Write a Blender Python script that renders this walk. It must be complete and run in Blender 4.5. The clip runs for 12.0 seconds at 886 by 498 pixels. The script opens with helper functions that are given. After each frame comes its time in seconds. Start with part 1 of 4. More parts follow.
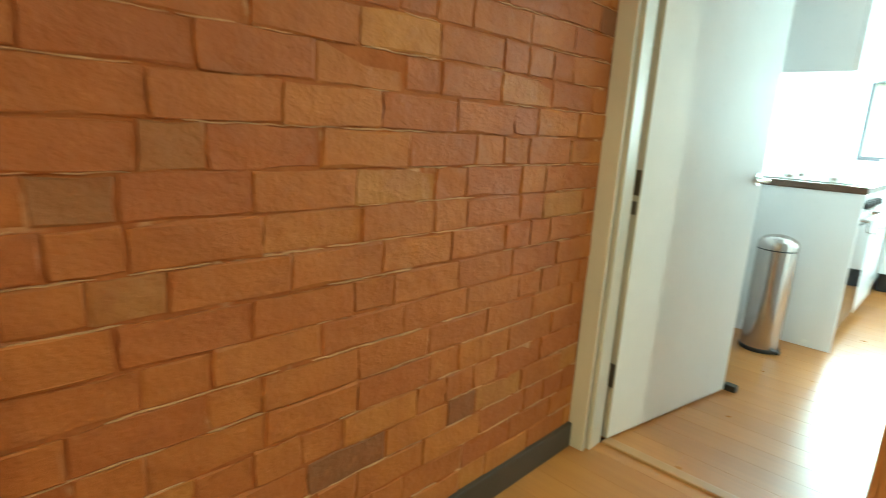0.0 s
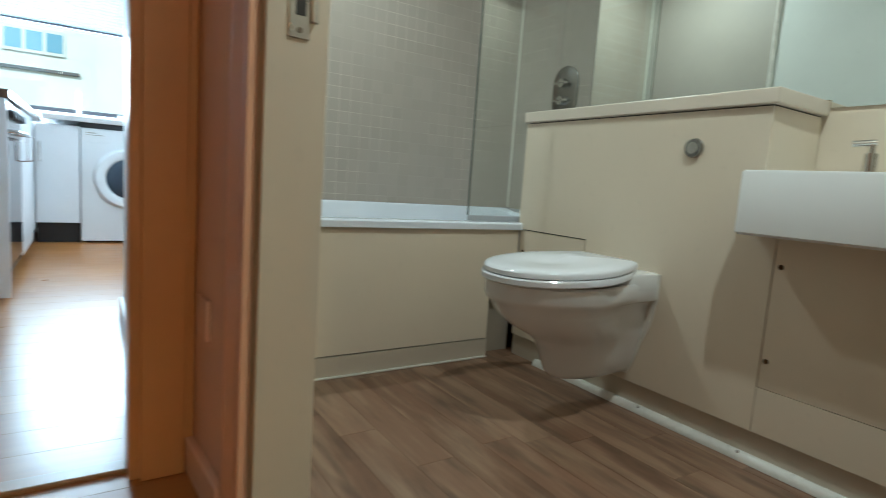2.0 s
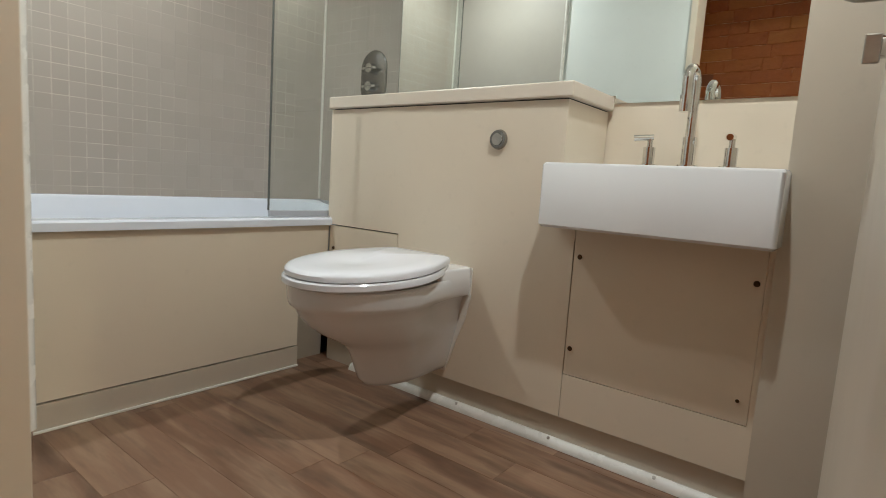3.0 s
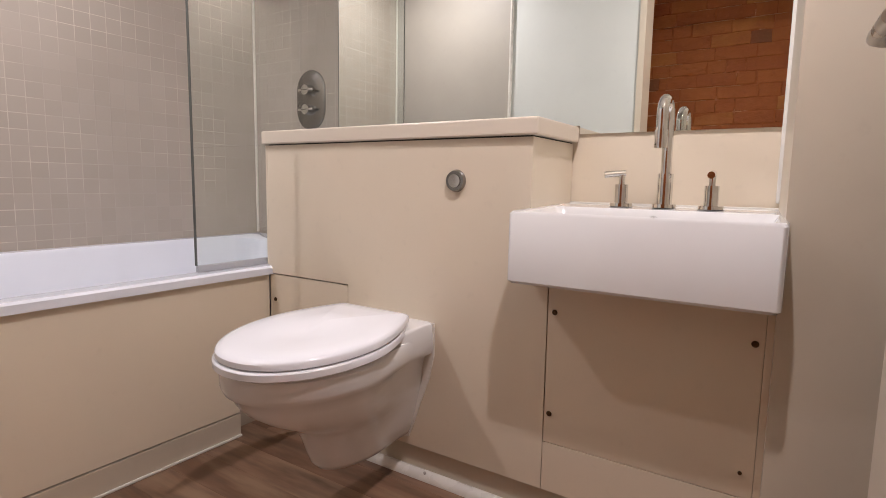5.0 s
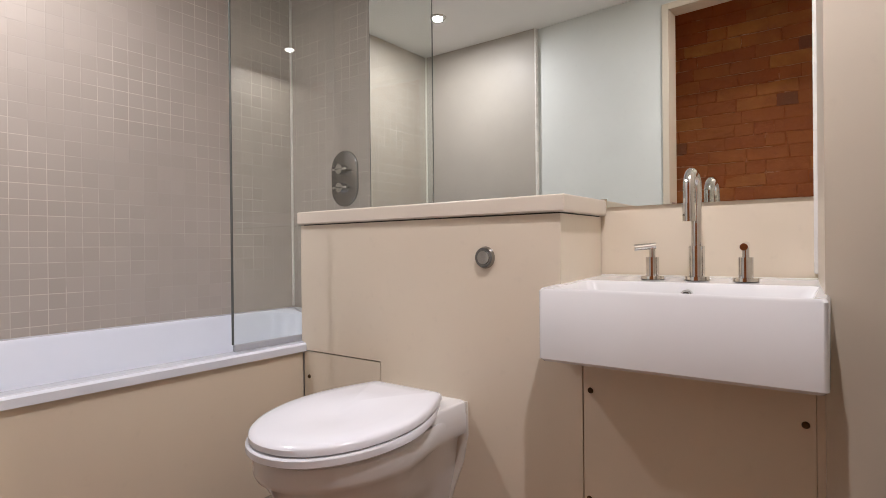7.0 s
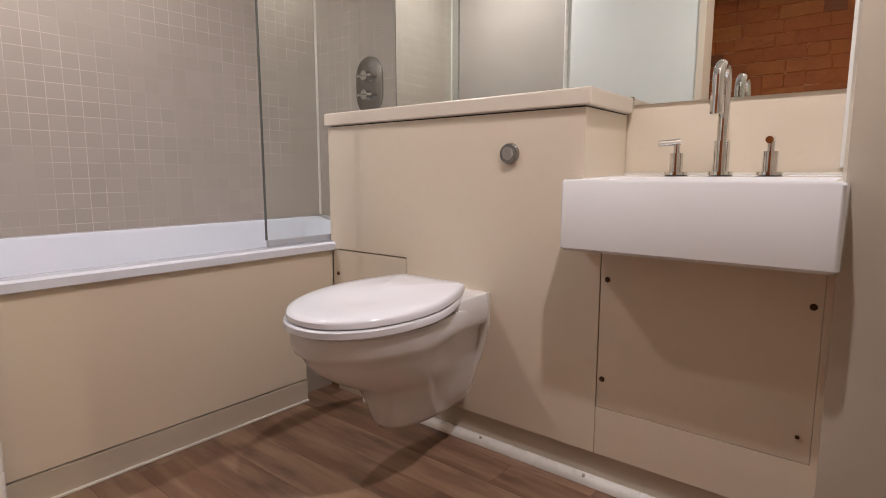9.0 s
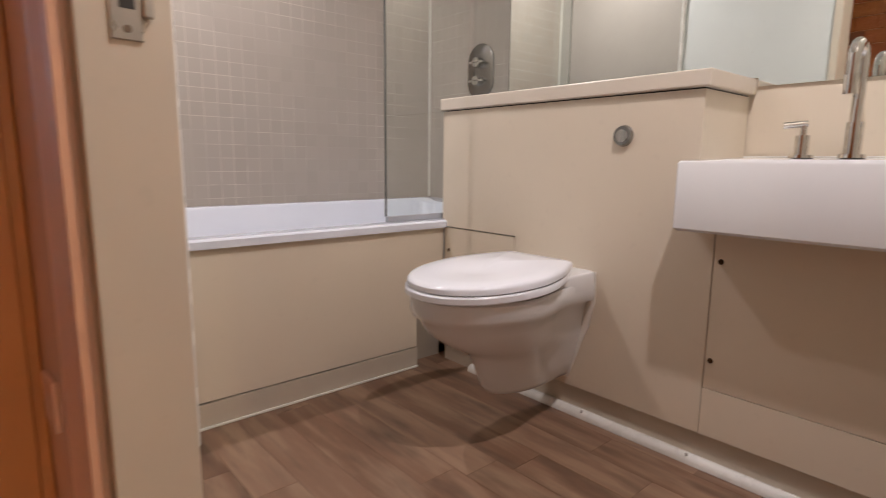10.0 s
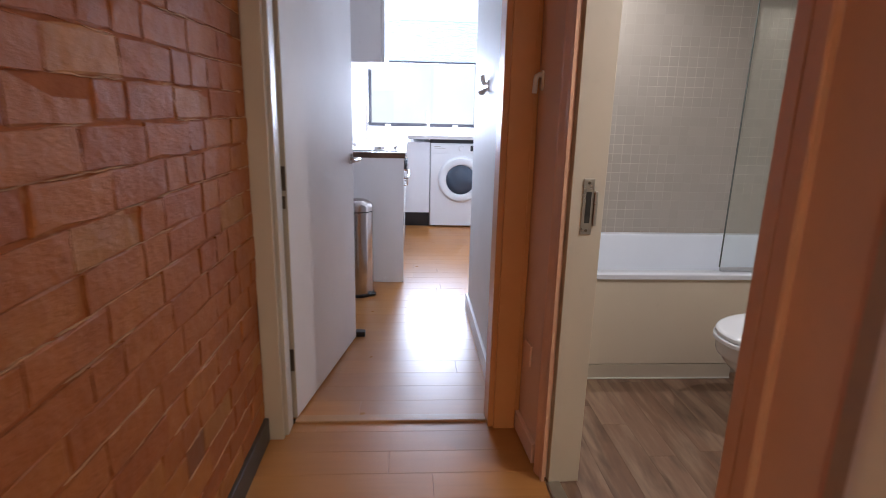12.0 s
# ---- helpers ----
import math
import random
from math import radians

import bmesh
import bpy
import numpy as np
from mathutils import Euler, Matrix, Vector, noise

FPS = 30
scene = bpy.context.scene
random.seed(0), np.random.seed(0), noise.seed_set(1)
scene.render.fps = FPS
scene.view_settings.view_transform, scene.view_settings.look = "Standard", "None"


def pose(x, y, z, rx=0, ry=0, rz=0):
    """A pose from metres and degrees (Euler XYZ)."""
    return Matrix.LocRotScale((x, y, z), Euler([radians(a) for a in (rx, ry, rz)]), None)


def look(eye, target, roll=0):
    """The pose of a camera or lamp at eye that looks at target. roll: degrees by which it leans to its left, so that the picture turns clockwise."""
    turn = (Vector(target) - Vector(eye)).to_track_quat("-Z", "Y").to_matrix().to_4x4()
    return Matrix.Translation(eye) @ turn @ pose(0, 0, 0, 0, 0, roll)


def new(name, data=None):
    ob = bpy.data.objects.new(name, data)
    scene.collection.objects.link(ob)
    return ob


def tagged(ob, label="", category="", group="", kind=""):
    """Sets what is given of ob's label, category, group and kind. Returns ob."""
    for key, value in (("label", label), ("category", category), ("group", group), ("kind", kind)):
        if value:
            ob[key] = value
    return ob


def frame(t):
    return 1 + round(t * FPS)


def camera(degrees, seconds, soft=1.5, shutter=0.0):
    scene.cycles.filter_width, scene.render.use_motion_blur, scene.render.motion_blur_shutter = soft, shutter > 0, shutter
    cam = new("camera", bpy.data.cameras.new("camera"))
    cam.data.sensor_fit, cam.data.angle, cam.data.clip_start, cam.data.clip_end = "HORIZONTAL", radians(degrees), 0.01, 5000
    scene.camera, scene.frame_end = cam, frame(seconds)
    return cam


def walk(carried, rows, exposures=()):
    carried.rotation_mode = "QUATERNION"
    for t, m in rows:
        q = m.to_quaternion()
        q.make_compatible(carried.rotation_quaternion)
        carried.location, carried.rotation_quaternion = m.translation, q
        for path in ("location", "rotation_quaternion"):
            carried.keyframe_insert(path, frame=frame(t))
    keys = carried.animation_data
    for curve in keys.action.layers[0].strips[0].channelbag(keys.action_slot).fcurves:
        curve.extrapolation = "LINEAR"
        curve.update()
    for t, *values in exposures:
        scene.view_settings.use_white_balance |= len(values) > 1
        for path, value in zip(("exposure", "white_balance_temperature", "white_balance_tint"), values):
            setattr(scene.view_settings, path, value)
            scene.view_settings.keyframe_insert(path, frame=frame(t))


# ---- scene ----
cam = camera(77.9, 12.0, soft=0.9, shutter=0.3)
PATH = [
    (0, (0.882, 1.244, 1.096), (-0.466, 2.654, 0.656), 3.4),
    (0.5, (0.699, 1.391, 1.006), (-0.124, 3.162, 0.574), 5.2),
    (1, (0.576, 1.593, 0.824), (0.421, 3.563, 0.512), 6.2),
    (1.5, (0.628, 1.69, 0.635), (1.208, 3.591, 0.406), 4.7),
    (2, (0.765, 1.74, 0.641), (1.852, 3.402, 0.403), 4.0),
    (2.5, (0.846, 1.776, 0.65), (2.214, 3.216, 0.42), 3.8),
    (3, (0.891, 1.818, 0.657), (2.448, 3.051, 0.418), 3.7),
    (5, (1.025, 1.945, 0.775), (2.686, 3.033, 0.538), 1.0),
    (5.5, (1.035, 1.949, 0.785), (2.678, 3.067, 0.56), 1.0),
    (6, (1.038, 1.942, 0.801), (2.643, 3.125, 0.644), -0.1),
    (6.5, (1.026, 1.936, 0.809), (2.622, 3.14, 0.76), -0.6),
    (7, (1.022, 1.933, 0.807), (2.625, 3.13, 0.802), -0.6),
    (9, (0.98, 1.91, 0.733), (2.518, 3.159, 0.461), 0.0),
    (9.5, (0.973, 1.906, 0.729), (2.443, 3.234, 0.452), 0.2),
    (10, (0.885, 1.88, 0.715), (2.18, 3.371, 0.398), 0.6),
    (10.5, (0.751, 1.743, 0.687), (1.685, 3.47, 0.303), 1.8),
    (11, (0.641, 1.676, 0.792), (1.222, 3.529, 0.315), 2.0),
    (11.5, (0.554, 1.459, 1.068), (0.871, 3.371, 0.578), 1.7),
    (12, (0.526, 1.052, 1.192), (0.644, 2.987, 0.701), 1.3),
]
# ---- exposure and light ----
EXPOSURES = [
    (0.0, 1.18, 5700, -34), (0.6, 0.68, 4950, -38), (1.0, 0.42, 4750, -24), (1.5, 0.05, 4850, -15), (2.0, 0.05, 5100, -14), (2.5, 0.2, 5350, -4), (3.2, 0.35, 5550, 0),
    (5.0, 0.5, 5900, 18), (7.0, 0.42, 5700, 15), (9.0, 0.32, 5900, 17), (9.5, 0.3, 5950, 17), (10.5, 0.42, 5800, 15), (11.0, 0.14, 5700, 13), (11.5, 0.06, 5600, 11), (12.0, -0.1, 5600, 11),
]
walk(cam, [(t, look(eye, target, roll)) for t, eye, target, roll in PATH], EXPOSURES)

world = bpy.data.worlds.new("sky")
scene.world = world
world.use_nodes = True
wn = world.node_tree
sky = wn.nodes.new("ShaderNodeTexSky")
sky.sky_type = "NISHITA"
sky.sun_disc = False
sky.sun_elevation, sky.sun_rotation = radians(31), radians(195)
wn.links.new(sky.outputs[0], wn.nodes["Background"].inputs[0])
wn.nodes["Background"].inputs[1].default_value = 0.15


def lamp(name, kind, m, energy, color, **more):
    data = bpy.data.lights.new(name, kind)
    data.energy, data.color = energy, color
    for key, value in more.items():
        if key == "size":
            data.size = value
        elif key == "size_y":
            data.size_y = value
        elif key == "shape":
            data.shape = value
        elif key == "spread":
            data.spread = value
        elif key == "angle":
            data.angle = value
    ob = new(name, data)
    ob.matrix_world = m
    return ob


SUN_FROM = Vector((-2.2, -8.0, 5.0))
lamp("sun", "SUN", look(SUN_FROM, (0, 0, 0)), 3.2, (1.0, 0.95, 0.88), angle=radians(0.5))
# daylight that the sky sends through the kitchen window
lamp("window_daylight", "AREA", pose(0.65, 7.40, 1.37, -90, 0, 0), 125, (0.84, 0.88, 1.0), shape="RECTANGLE", size=1.15, size_y=0.66)
WARM = (1.0, 0.90, 0.81)
LAMPS = [((1.68, 2.10, 1.985), 12.0), ((1.49, 3.645, 1.985), 7.8)]
for spot, power in LAMPS:
    lamp("downlight_bulb", "AREA", look(spot, (spot[0], spot[1] + 0.001, 0)), power, WARM, shape="DISK", size=0.042)
# assumed hall lamp, added out of view to light the bricks
lamp("assumed_hall_bulb", "AREA", look((0.30, -1.15, 2.36), (0.30, -1.149, 0)), 28, (1.0, 0.80, 0.45), shape="DISK", size=0.09, spread=radians(156))

# ---- materials ----


class Mat:
    """A node material under construction."""

    def __init__(self, name, color=(0.8, 0.8, 0.8), rough=0.5, metal=0.0, spec=0.5):
        self.m = bpy.data.materials.new(name)
        self.m.use_nodes = True
        self.t = self.m.node_tree
        self.b = self.t.nodes["Principled BSDF"]
        self.b.inputs["Base Color"].default_value = (*color, 1)
        self.b.inputs["Roughness"].default_value = rough
        self.b.inputs["Metallic"].default_value = metal
        self.b.inputs["Specular IOR Level"].default_value = spec
        self.coord = None
        self.scatter = False

    def node(self, kind, **props):
        n = self.t.nodes.new(kind)
        for key, value in props.items():
            n.inputs[key.replace("_", " ")].default_value = value
        return n

    def link(self, a, b):
        self.t.links.new(a, b)
        return self

    def place(self, scale=(1, 1, 1)):
        if self.coord is None:
            self.coord = self.t.nodes.new("ShaderNodeTexCoord")
        mp = self.t.nodes.new("ShaderNodeMapping")
        mp.inputs["Scale"].default_value = scale
        src = self.coord.outputs["Object"]
        if self.scatter:
            # every plank or brick takes its own stretch of the pattern
            add = self.t.nodes.new("ShaderNodeVectorMath")
            mul = self.t.nodes.new("ShaderNodeVectorMath")
            mul.operation = "SCALE"
            mul.inputs["Scale"].default_value = 41.0
            one = self.t.nodes.new("ShaderNodeCombineXYZ")
            for k in range(3):
                self.link(self.random(), one.inputs[k])
            self.link(one.outputs[0], mul.inputs[0])
            self.link(src, add.inputs[0])
            self.link(mul.outputs[0], add.inputs[1])
            src = add.outputs[0]
        self.link(src, mp.inputs["Vector"])
        return mp.outputs["Vector"]

    def noise(self, scale, detail=4.0, stretch=(1, 1, 1), rough=0.55):
        n = self.node("ShaderNodeTexNoise", Scale=scale, Detail=detail, Roughness=rough)
        self.link(self.place(stretch), n.inputs["Vector"])
        return n.outputs["Fac"]

    def ramp(self, fac, stops):
        r = self.t.nodes.new("ShaderNodeValToRGB")
        els = r.color_ramp.elements
        while len(els) < len(stops):
            els.new(0.5)
        for e, (p, c) in zip(els, stops):
            e.position, e.color = p, (*c, 1)
        self.link(fac, r.inputs["Fac"])
        return r.outputs["Color"]

    def mix(self, fac, a, b, mode="MIX"):
        n = self.t.nodes.new("ShaderNodeMix")
        n.data_type, n.blend_type = "RGBA", mode
        for sock, v in ((n.inputs[0], fac), (n.inputs[6], a), (n.inputs[7], b)):
            if isinstance(v, (int, float)):
                sock.default_value = v
            elif isinstance(v, tuple):
                sock.default_value = (*v, 1)
            else:
                self.link(v, sock)
        return n.outputs[2]

    def math(self, op, a, b=0.0, c=0.0):
        n = self.t.nodes.new("ShaderNodeMath")
        n.operation = op
        for sock, v in zip(n.inputs, (a, b, c)):
            if isinstance(v, (int, float)):
                sock.default_value = v
            else:
                self.link(v, sock)
        return n.outputs[0]

    def base(self, c):
        return self.link(c, self.b.inputs["Base Color"])

    def rough(self, fac, lo, hi):
        n = self.node("ShaderNodeMapRange", To_Min=lo, To_Max=hi)
        self.link(fac, n.inputs["Value"])
        return self.link(n.outputs[0], self.b.inputs["Roughness"])

    def bump(self, h, strength=0.2, dist=0.002):
        n = self.node("ShaderNodeBump", Strength=strength, Distance=dist)
        self.link(h, n.inputs["Height"])
        return self.link(n.outputs[0], self.b.inputs["Normal"])

    def random(self):
        return self.t.nodes.new("ShaderNodeObjectInfo").outputs["Random"]

    def island(self):
        return self.t.nodes.new("ShaderNodeNewGeometry").outputs["Random Per Island"]


def painted(name, c, rough=0.45, vary=0.08, bump=0.12, coarse=3.0):
    m = Mat(name, c, rough)
    lo = tuple(max(0, x * (1 - vary)) for x in c)
    hi = tuple(min(1, x * (1 + vary * 0.5)) for x in c)
    col = m.ramp(m.noise(coarse, 5), [(0.3, lo), (0.7, hi)])
    col = m.mix(m.math("MULTIPLY", m.ramp_fac(m.noise(35, 3), 0.62, 0.75), 0.25), col, tuple(x * 0.86 for x in c))
    m.base(col).rough(m.noise(9, 3), rough * 0.85, min(1, rough * 1.2)).bump(m.noise(160, 3), bump, 0.0008)
    return m.m


def ramp_fac(self, fac, lo, hi):
    n = self.node("ShaderNodeMapRange", From_Min=lo, From_Max=hi)
    self.link(fac, n.inputs["Value"])
    return n.outputs[0]


Mat.ramp_fac = ramp_fac


def glossy(name, c, rough=0.12, coat=0.0):
    m = Mat(name, c, rough)
    m.base(m.ramp(m.noise(4, 3), [(0.3, tuple(x * 0.96 for x in c)), (0.7, c)])).rough(m.noise(14, 4), rough * 0.7, rough * 1.5)
    m.b.inputs["Coat Weight"].default_value = coat
    return m.m


def metal(name, c, rough, stretch=(1, 1, 1), scale=30):
    m = Mat(name, c, rough, 1.0)
    m.base(m.ramp(m.noise(scale, 4, stretch), [(0.3, tuple(x * 0.82 for x in c)), (0.7, c)])).rough(m.noise(scale, 3, stretch), rough * 0.6, rough * 1.6)
    return m.m


def brick_mat(name, from_island):
    m = Mat(name, rough=0.8, spec=0.3)
    m.scatter = not from_island
    rnd = m.island() if from_island else m.random()
    col = m.ramp(rnd, [(0.0, (0.335, 0.100, 0.024)), (0.25, (0.36, 0.115, 0.026)), (0.60, (0.385, 0.130, 0.028)), (0.85, (0.41, 0.148, 0.031)), (0.94, (0.46, 0.195, 0.042)), (0.965, (0.21, 0.085, 0.034))])
    col = m.mix(m.math("MULTIPLY", m.ramp_fac(m.noise(8, 6), 0.36, 0.72), 0.6), col, (0.27, 0.080, 0.022))
    col = m.mix(m.math("MULTIPLY", m.ramp_fac(m.noise(45, 5), 0.55, 0.78), 0.3), col, (0.46, 0.18, 0.055))
    col = m.mix(m.math("MULTIPLY", m.ramp_fac(m.noise(22, 3), 0.58, 0.78), 0.35), col, (0.22, 0.066, 0.024))
    h = m.math("ADD", m.noise(22, 6), m.math("MULTIPLY", m.noise(110, 5), 0.35))
    m.base(col).rough(m.noise(20, 4), 0.5, 0.8).bump(h, 0.85, 0.007)
    return m.m


def mortar(name):
    """Mortar stained to the brick's colour, paler in patches."""
    m = Mat(name, rough=0.9, spec=0.2)
    col = m.ramp(m.noise(14, 5), [(0.3, (0.27, 0.078, 0.02)), (0.7, (0.38, 0.125, 0.035))])
    pale = m.math("MULTIPLY", m.ramp_fac(m.noise(5, 3), 0.55, 0.68), m.ramp_fac(m.noise(26, 4), 0.42, 0.62))
    m.base(m.mix(pale, col, (0.66, 0.42, 0.24))).bump(m.noise(90, 4), 0.6, 0.003)
    return m.m


def laminate(name):
    m = Mat(name, rough=0.25)
    m.scatter = True
    rnd = m.random()
    col = m.ramp(rnd, [(0.0, (0.37, 0.150, 0.036)), (0.5, (0.41, 0.172, 0.042)), (1.0, (0.45, 0.198, 0.052))])
    grain = m.noise(16, 6, (0.2, 5, 1))
    col = m.mix(m.math("MULTIPLY", m.ramp_fac(grain, 0.3, 0.8), 0.55), col, (0.31, 0.130, 0.036))
    col = m.mix(m.math("MULTIPLY", m.ramp_fac(m.noise(5, 3, (0.25, 4, 1)), 0.3, 0.8), 0.35), col, (0.50, 0.24, 0.068))
    m.base(col).rough(m.noise(8, 4), 0.24, 0.36).bump(grain, 0.05, 0.001)
    return m.m


def vinyl(name):
    m = Mat(name, rough=0.4)
    m.scatter = True
    rnd = m.random()
    col = m.ramp(rnd, [(0.0, (0.155, 0.078, 0.043)), (0.5, (0.215, 0.118, 0.07)), (1.0, (0.28, 0.168, 0.105))])
    wide = m.noise(9, 5, (2.4, 0.32, 1))
    fine = m.noise(40, 6, (1.6, 0.14, 1))
    col = m.mix(m.math("MULTIPLY", m.ramp_fac(wide, 0.44, 0.68), 0.8), col, (0.35, 0.235, 0.15))
    col = m.mix(m.math("MULTIPLY", m.ramp_fac(m.noise(7, 4, (2.4, 0.45, 1)), 0.50, 0.70), 0.75), col, (0.085, 0.046, 0.028))
    col = m.mix(m.math("MULTIPLY", m.ramp_fac(fine, 0.48, 0.75), 0.32), col, (0.10, 0.065, 0.045))
    m.base(col).rough(wide, 0.33, 0.5).bump(fine, 0.15, 0.001)
    return m.m


def wall_tile(name, from_island):
    """Satin beige mosaic tile, a little different from piece to piece."""
    m = Mat(name, rough=0.42)
    rnd = m.island() if from_island else m.random()
    col = m.ramp(rnd, [(0.0, (0.418, 0.368, 0.312)), (0.5, (0.432, 0.382, 0.325)), (1.0, (0.446, 0.396, 0.338))])
    m.base(col).rough(rnd, 0.38, 0.46)
    return m.m


def grout(name):
    """Pale joints, worn back to the tile's own colour in places."""
    m = Mat(name, rough=0.6)
    k = m.math("MULTIPLY", m.ramp_fac(m.noise(2.8, 5), 0.41, 0.60), m.ramp_fac(m.noise(14.0, 3), 0.28, 0.50))
    m.base(m.mix(k, (0.445, 0.400, 0.346), (0.63, 0.58, 0.50))).rough(k, 0.5, 0.65)
    return m.m


def glass(name, tint=(0.93, 0.97, 0.95)):
    m = Mat(name, tint, 0.0)
    m.b.inputs["Transmission Weight"].default_value = 1.0
    m.b.inputs["IOR"].default_value = 1.45
    return m.m


def glowing(name, c, strength):
    m = Mat(name, c, 0.5)
    m.b.inputs["Emission Color"].default_value = (*c, 1)
    m.b.inputs["Emission Strength"].default_value = strength
    return m.m


CREAM = painted("cream_paint", (0.58, 0.515, 0.41), 0.35, 0.05)
PANEL = painted("cream_laminate_panel", (0.72, 0.63, 0.495), 0.35, 0.04, 0.05, 1.5)
PLINTH = painted("cream_plinth", (0.56, 0.49, 0.39), 0.4, 0.06)
SHELF = painted("cream_shelf_top", (0.69, 0.615, 0.51), 0.3, 0.04, 0.04)
# hall paint and jamb: the brick's warm bounce is put into both colours
HALLWALL = painted("hall_gloss_with_brick_bounce", (0.80, 0.55, 0.44), 0.22, 0.07, 0.25, 2.0)
WARMLITWOOD = painted("woodwork_with_brick_bounce", (0.66, 0.32, 0.12), 0.35, 0.1, 0.2, 4.0)
WHITEWALL = painted("white_wall_paint", (0.82, 0.82, 0.82), 0.5, 0.04)
CEIL = painted("white_ceiling_paint", (0.78, 0.77, 0.74), 0.6, 0.03)
WHITEDOOR = painted("white_door_paint", (0.86, 0.85, 0.85), 0.4, 0.05)
DOORCREAM = painted("cream_door_paint", (0.60, 0.535, 0.44), 0.4, 0.05)
BATHWALL = painted("soft_white_bathroom_paint", (0.63, 0.65, 0.62), 0.5, 0.04)
# architrave colour that carries the brick's warm bounce
WARMLITTRIM = painted("satin_woodwork_with_bounce", (0.70, 0.40, 0.25), 0.45, 0.1, 0.2, 4.0)
UNIT = painted("white_unit_laminate", (0.82, 0.82, 0.83), 0.25, 0.03, 0.03)
APPLIANCE = glossy("white_appliance_enamel", (0.80, 0.80, 0.80), 0.2)
CERAMIC = glossy("white_glazed_ceramic", (0.75, 0.745, 0.74), 0.06, 0.3)
SEATPL = glossy("white_seat_plastic", (0.83, 0.84, 0.88), 0.13)
TUB = glossy("white_bath_enamel", (0.76, 0.79, 0.86), 0.1)
CHROME = metal("polished_chrome", (0.80, 0.79, 0.77), 0.05)
SATIN = metal("satin_steel", (0.52, 0.49, 0.44), 0.28)
STEEL = metal("brushed_stainless_steel", (0.52, 0.475, 0.45), 0.17, (1, 1, 0.05), 60)
PLATE = metal("worn_chrome_plate", (0.36, 0.35, 0.34), 0.14)
BRASS = metal("dull_hinge_metal", (0.20, 0.16, 0.12), 0.45)
SCREW = metal("bronze_screw_head", (0.11, 0.065, 0.035), 0.5)
# near-black that stands in for shade in gaps, holes and the boxing
DARK = painted("recess_shade_black", (0.03, 0.026, 0.022), 0.7, 0.1)
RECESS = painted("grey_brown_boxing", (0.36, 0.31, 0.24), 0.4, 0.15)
BLACK = painted("black_plastic", (0.018, 0.018, 0.02), 0.4, 0.1)
BASE = painted("dark_brown_baseboard_paint", (0.055, 0.042, 0.03), 0.45, 0.15, 0.2)
SEAL = painted("white_silicone", (0.78, 0.75, 0.68), 0.35, 0.08)
TRIM = glossy("white_plastic_trim", (0.76, 0.74, 0.69), 0.25)
HOOKWHITE = glossy("white_hook_plastic", (0.86, 0.86, 0.85), 0.2)
MORTAR = mortar("brick_coloured_mortar")
# pale tone stands for light on the top edges of bricks
LITMORTAR = painted("pale_lit_mortar", (0.52, 0.28, 0.13), 0.85, 0.3, 0.5, 14.0)
BRICK = brick_mat("orange_red_brick", False)
BRICKS = brick_mat("orange_red_brick_rest", True)
LAMINATE = laminate("honey_oak_laminate")
THRESH = painted("oak_threshold", (0.42, 0.23, 0.10), 0.3, 0.12)
VINYL = vinyl("grey_brown_wood_vinyl")
JOINT = painted("dark_plank_joint", (0.07, 0.045, 0.03), 0.5, 0.1)
TILE = wall_tile("beige_mosaic_tile", False)
TILES = wall_tile("beige_mosaic_tiles", True)
GROUT = grout("pale_grout")
TILE_W = painted("plain_grey_wall_panel", (0.41, 0.38, 0.33), 0.5, 0.05, 0.04)
GLASS = glass("clear_glass")
DARKGLASS = glossy("smoked_door_glass", (0.05, 0.07, 0.10), 0.05)
GLASSEDGE = painted("dark_glass_edge", (0.10, 0.11, 0.10), 0.2, 0.05)
MIRROR = Mat("silvered_mirror", (0.86, 0.89, 0.86), 0.0, 1.0).m
WORKTOP = painted("dark_walnut_worktop", (0.10, 0.055, 0.035), 0.25, 0.3, 0.1, 8.0)
PALETOP = painted("pale_worktop", (0.62, 0.60, 0.58), 0.2, 0.06)
FRAMEDARK = painted("dark_grey_window_frame", (0.05, 0.05, 0.06), 0.35, 0.1)
BLIND = painted("pale_blue_blind_fabric", (0.60, 0.70, 0.77), 0.7, 0.05)
RENDERW = painted("white_house_render", (0.84, 0.82, 0.79), 0.8, 0.08, 0.3, 0.7)
ROOFT = painted("slate_roof", (0.12, 0.12, 0.13), 0.7, 0.2, 0.4, 2.0)
FARGLASS = glossy("blue_grey_pane", (0.20, 0.38, 0.52), 0.08)
GROUND = painted("grey_paving", (0.20, 0.19, 0.18), 0.85, 0.2, 0.5, 1.0)
BULB = glowing("lit_bulb", (1.0, 0.92, 0.8), 30)
BLACKGLASS = glossy("black_glass", (0.015, 0.015, 0.018), 0.05)

# ---- mesh helpers ----
ORIGIN = {}
# the wall between hall and bathroom stands a few degrees off square
SKEW = Matrix.Translation((0.945, 2.95, 0)) @ Matrix.Rotation(radians(4.3), 4, "Z") @ Matrix.Translation((-0.945, -2.95, 0))
FRAME = [Matrix.Identity(4)]


def thing(name, at, label, category, group="", kind=""):
    ob = new(name)
    ob.empty_display_size = 0.05
    ob.location = FRAME[0] @ Vector(at)
    ORIGIN[ob] = Vector(ob.location)
    return tagged(ob, label, category, group, kind)


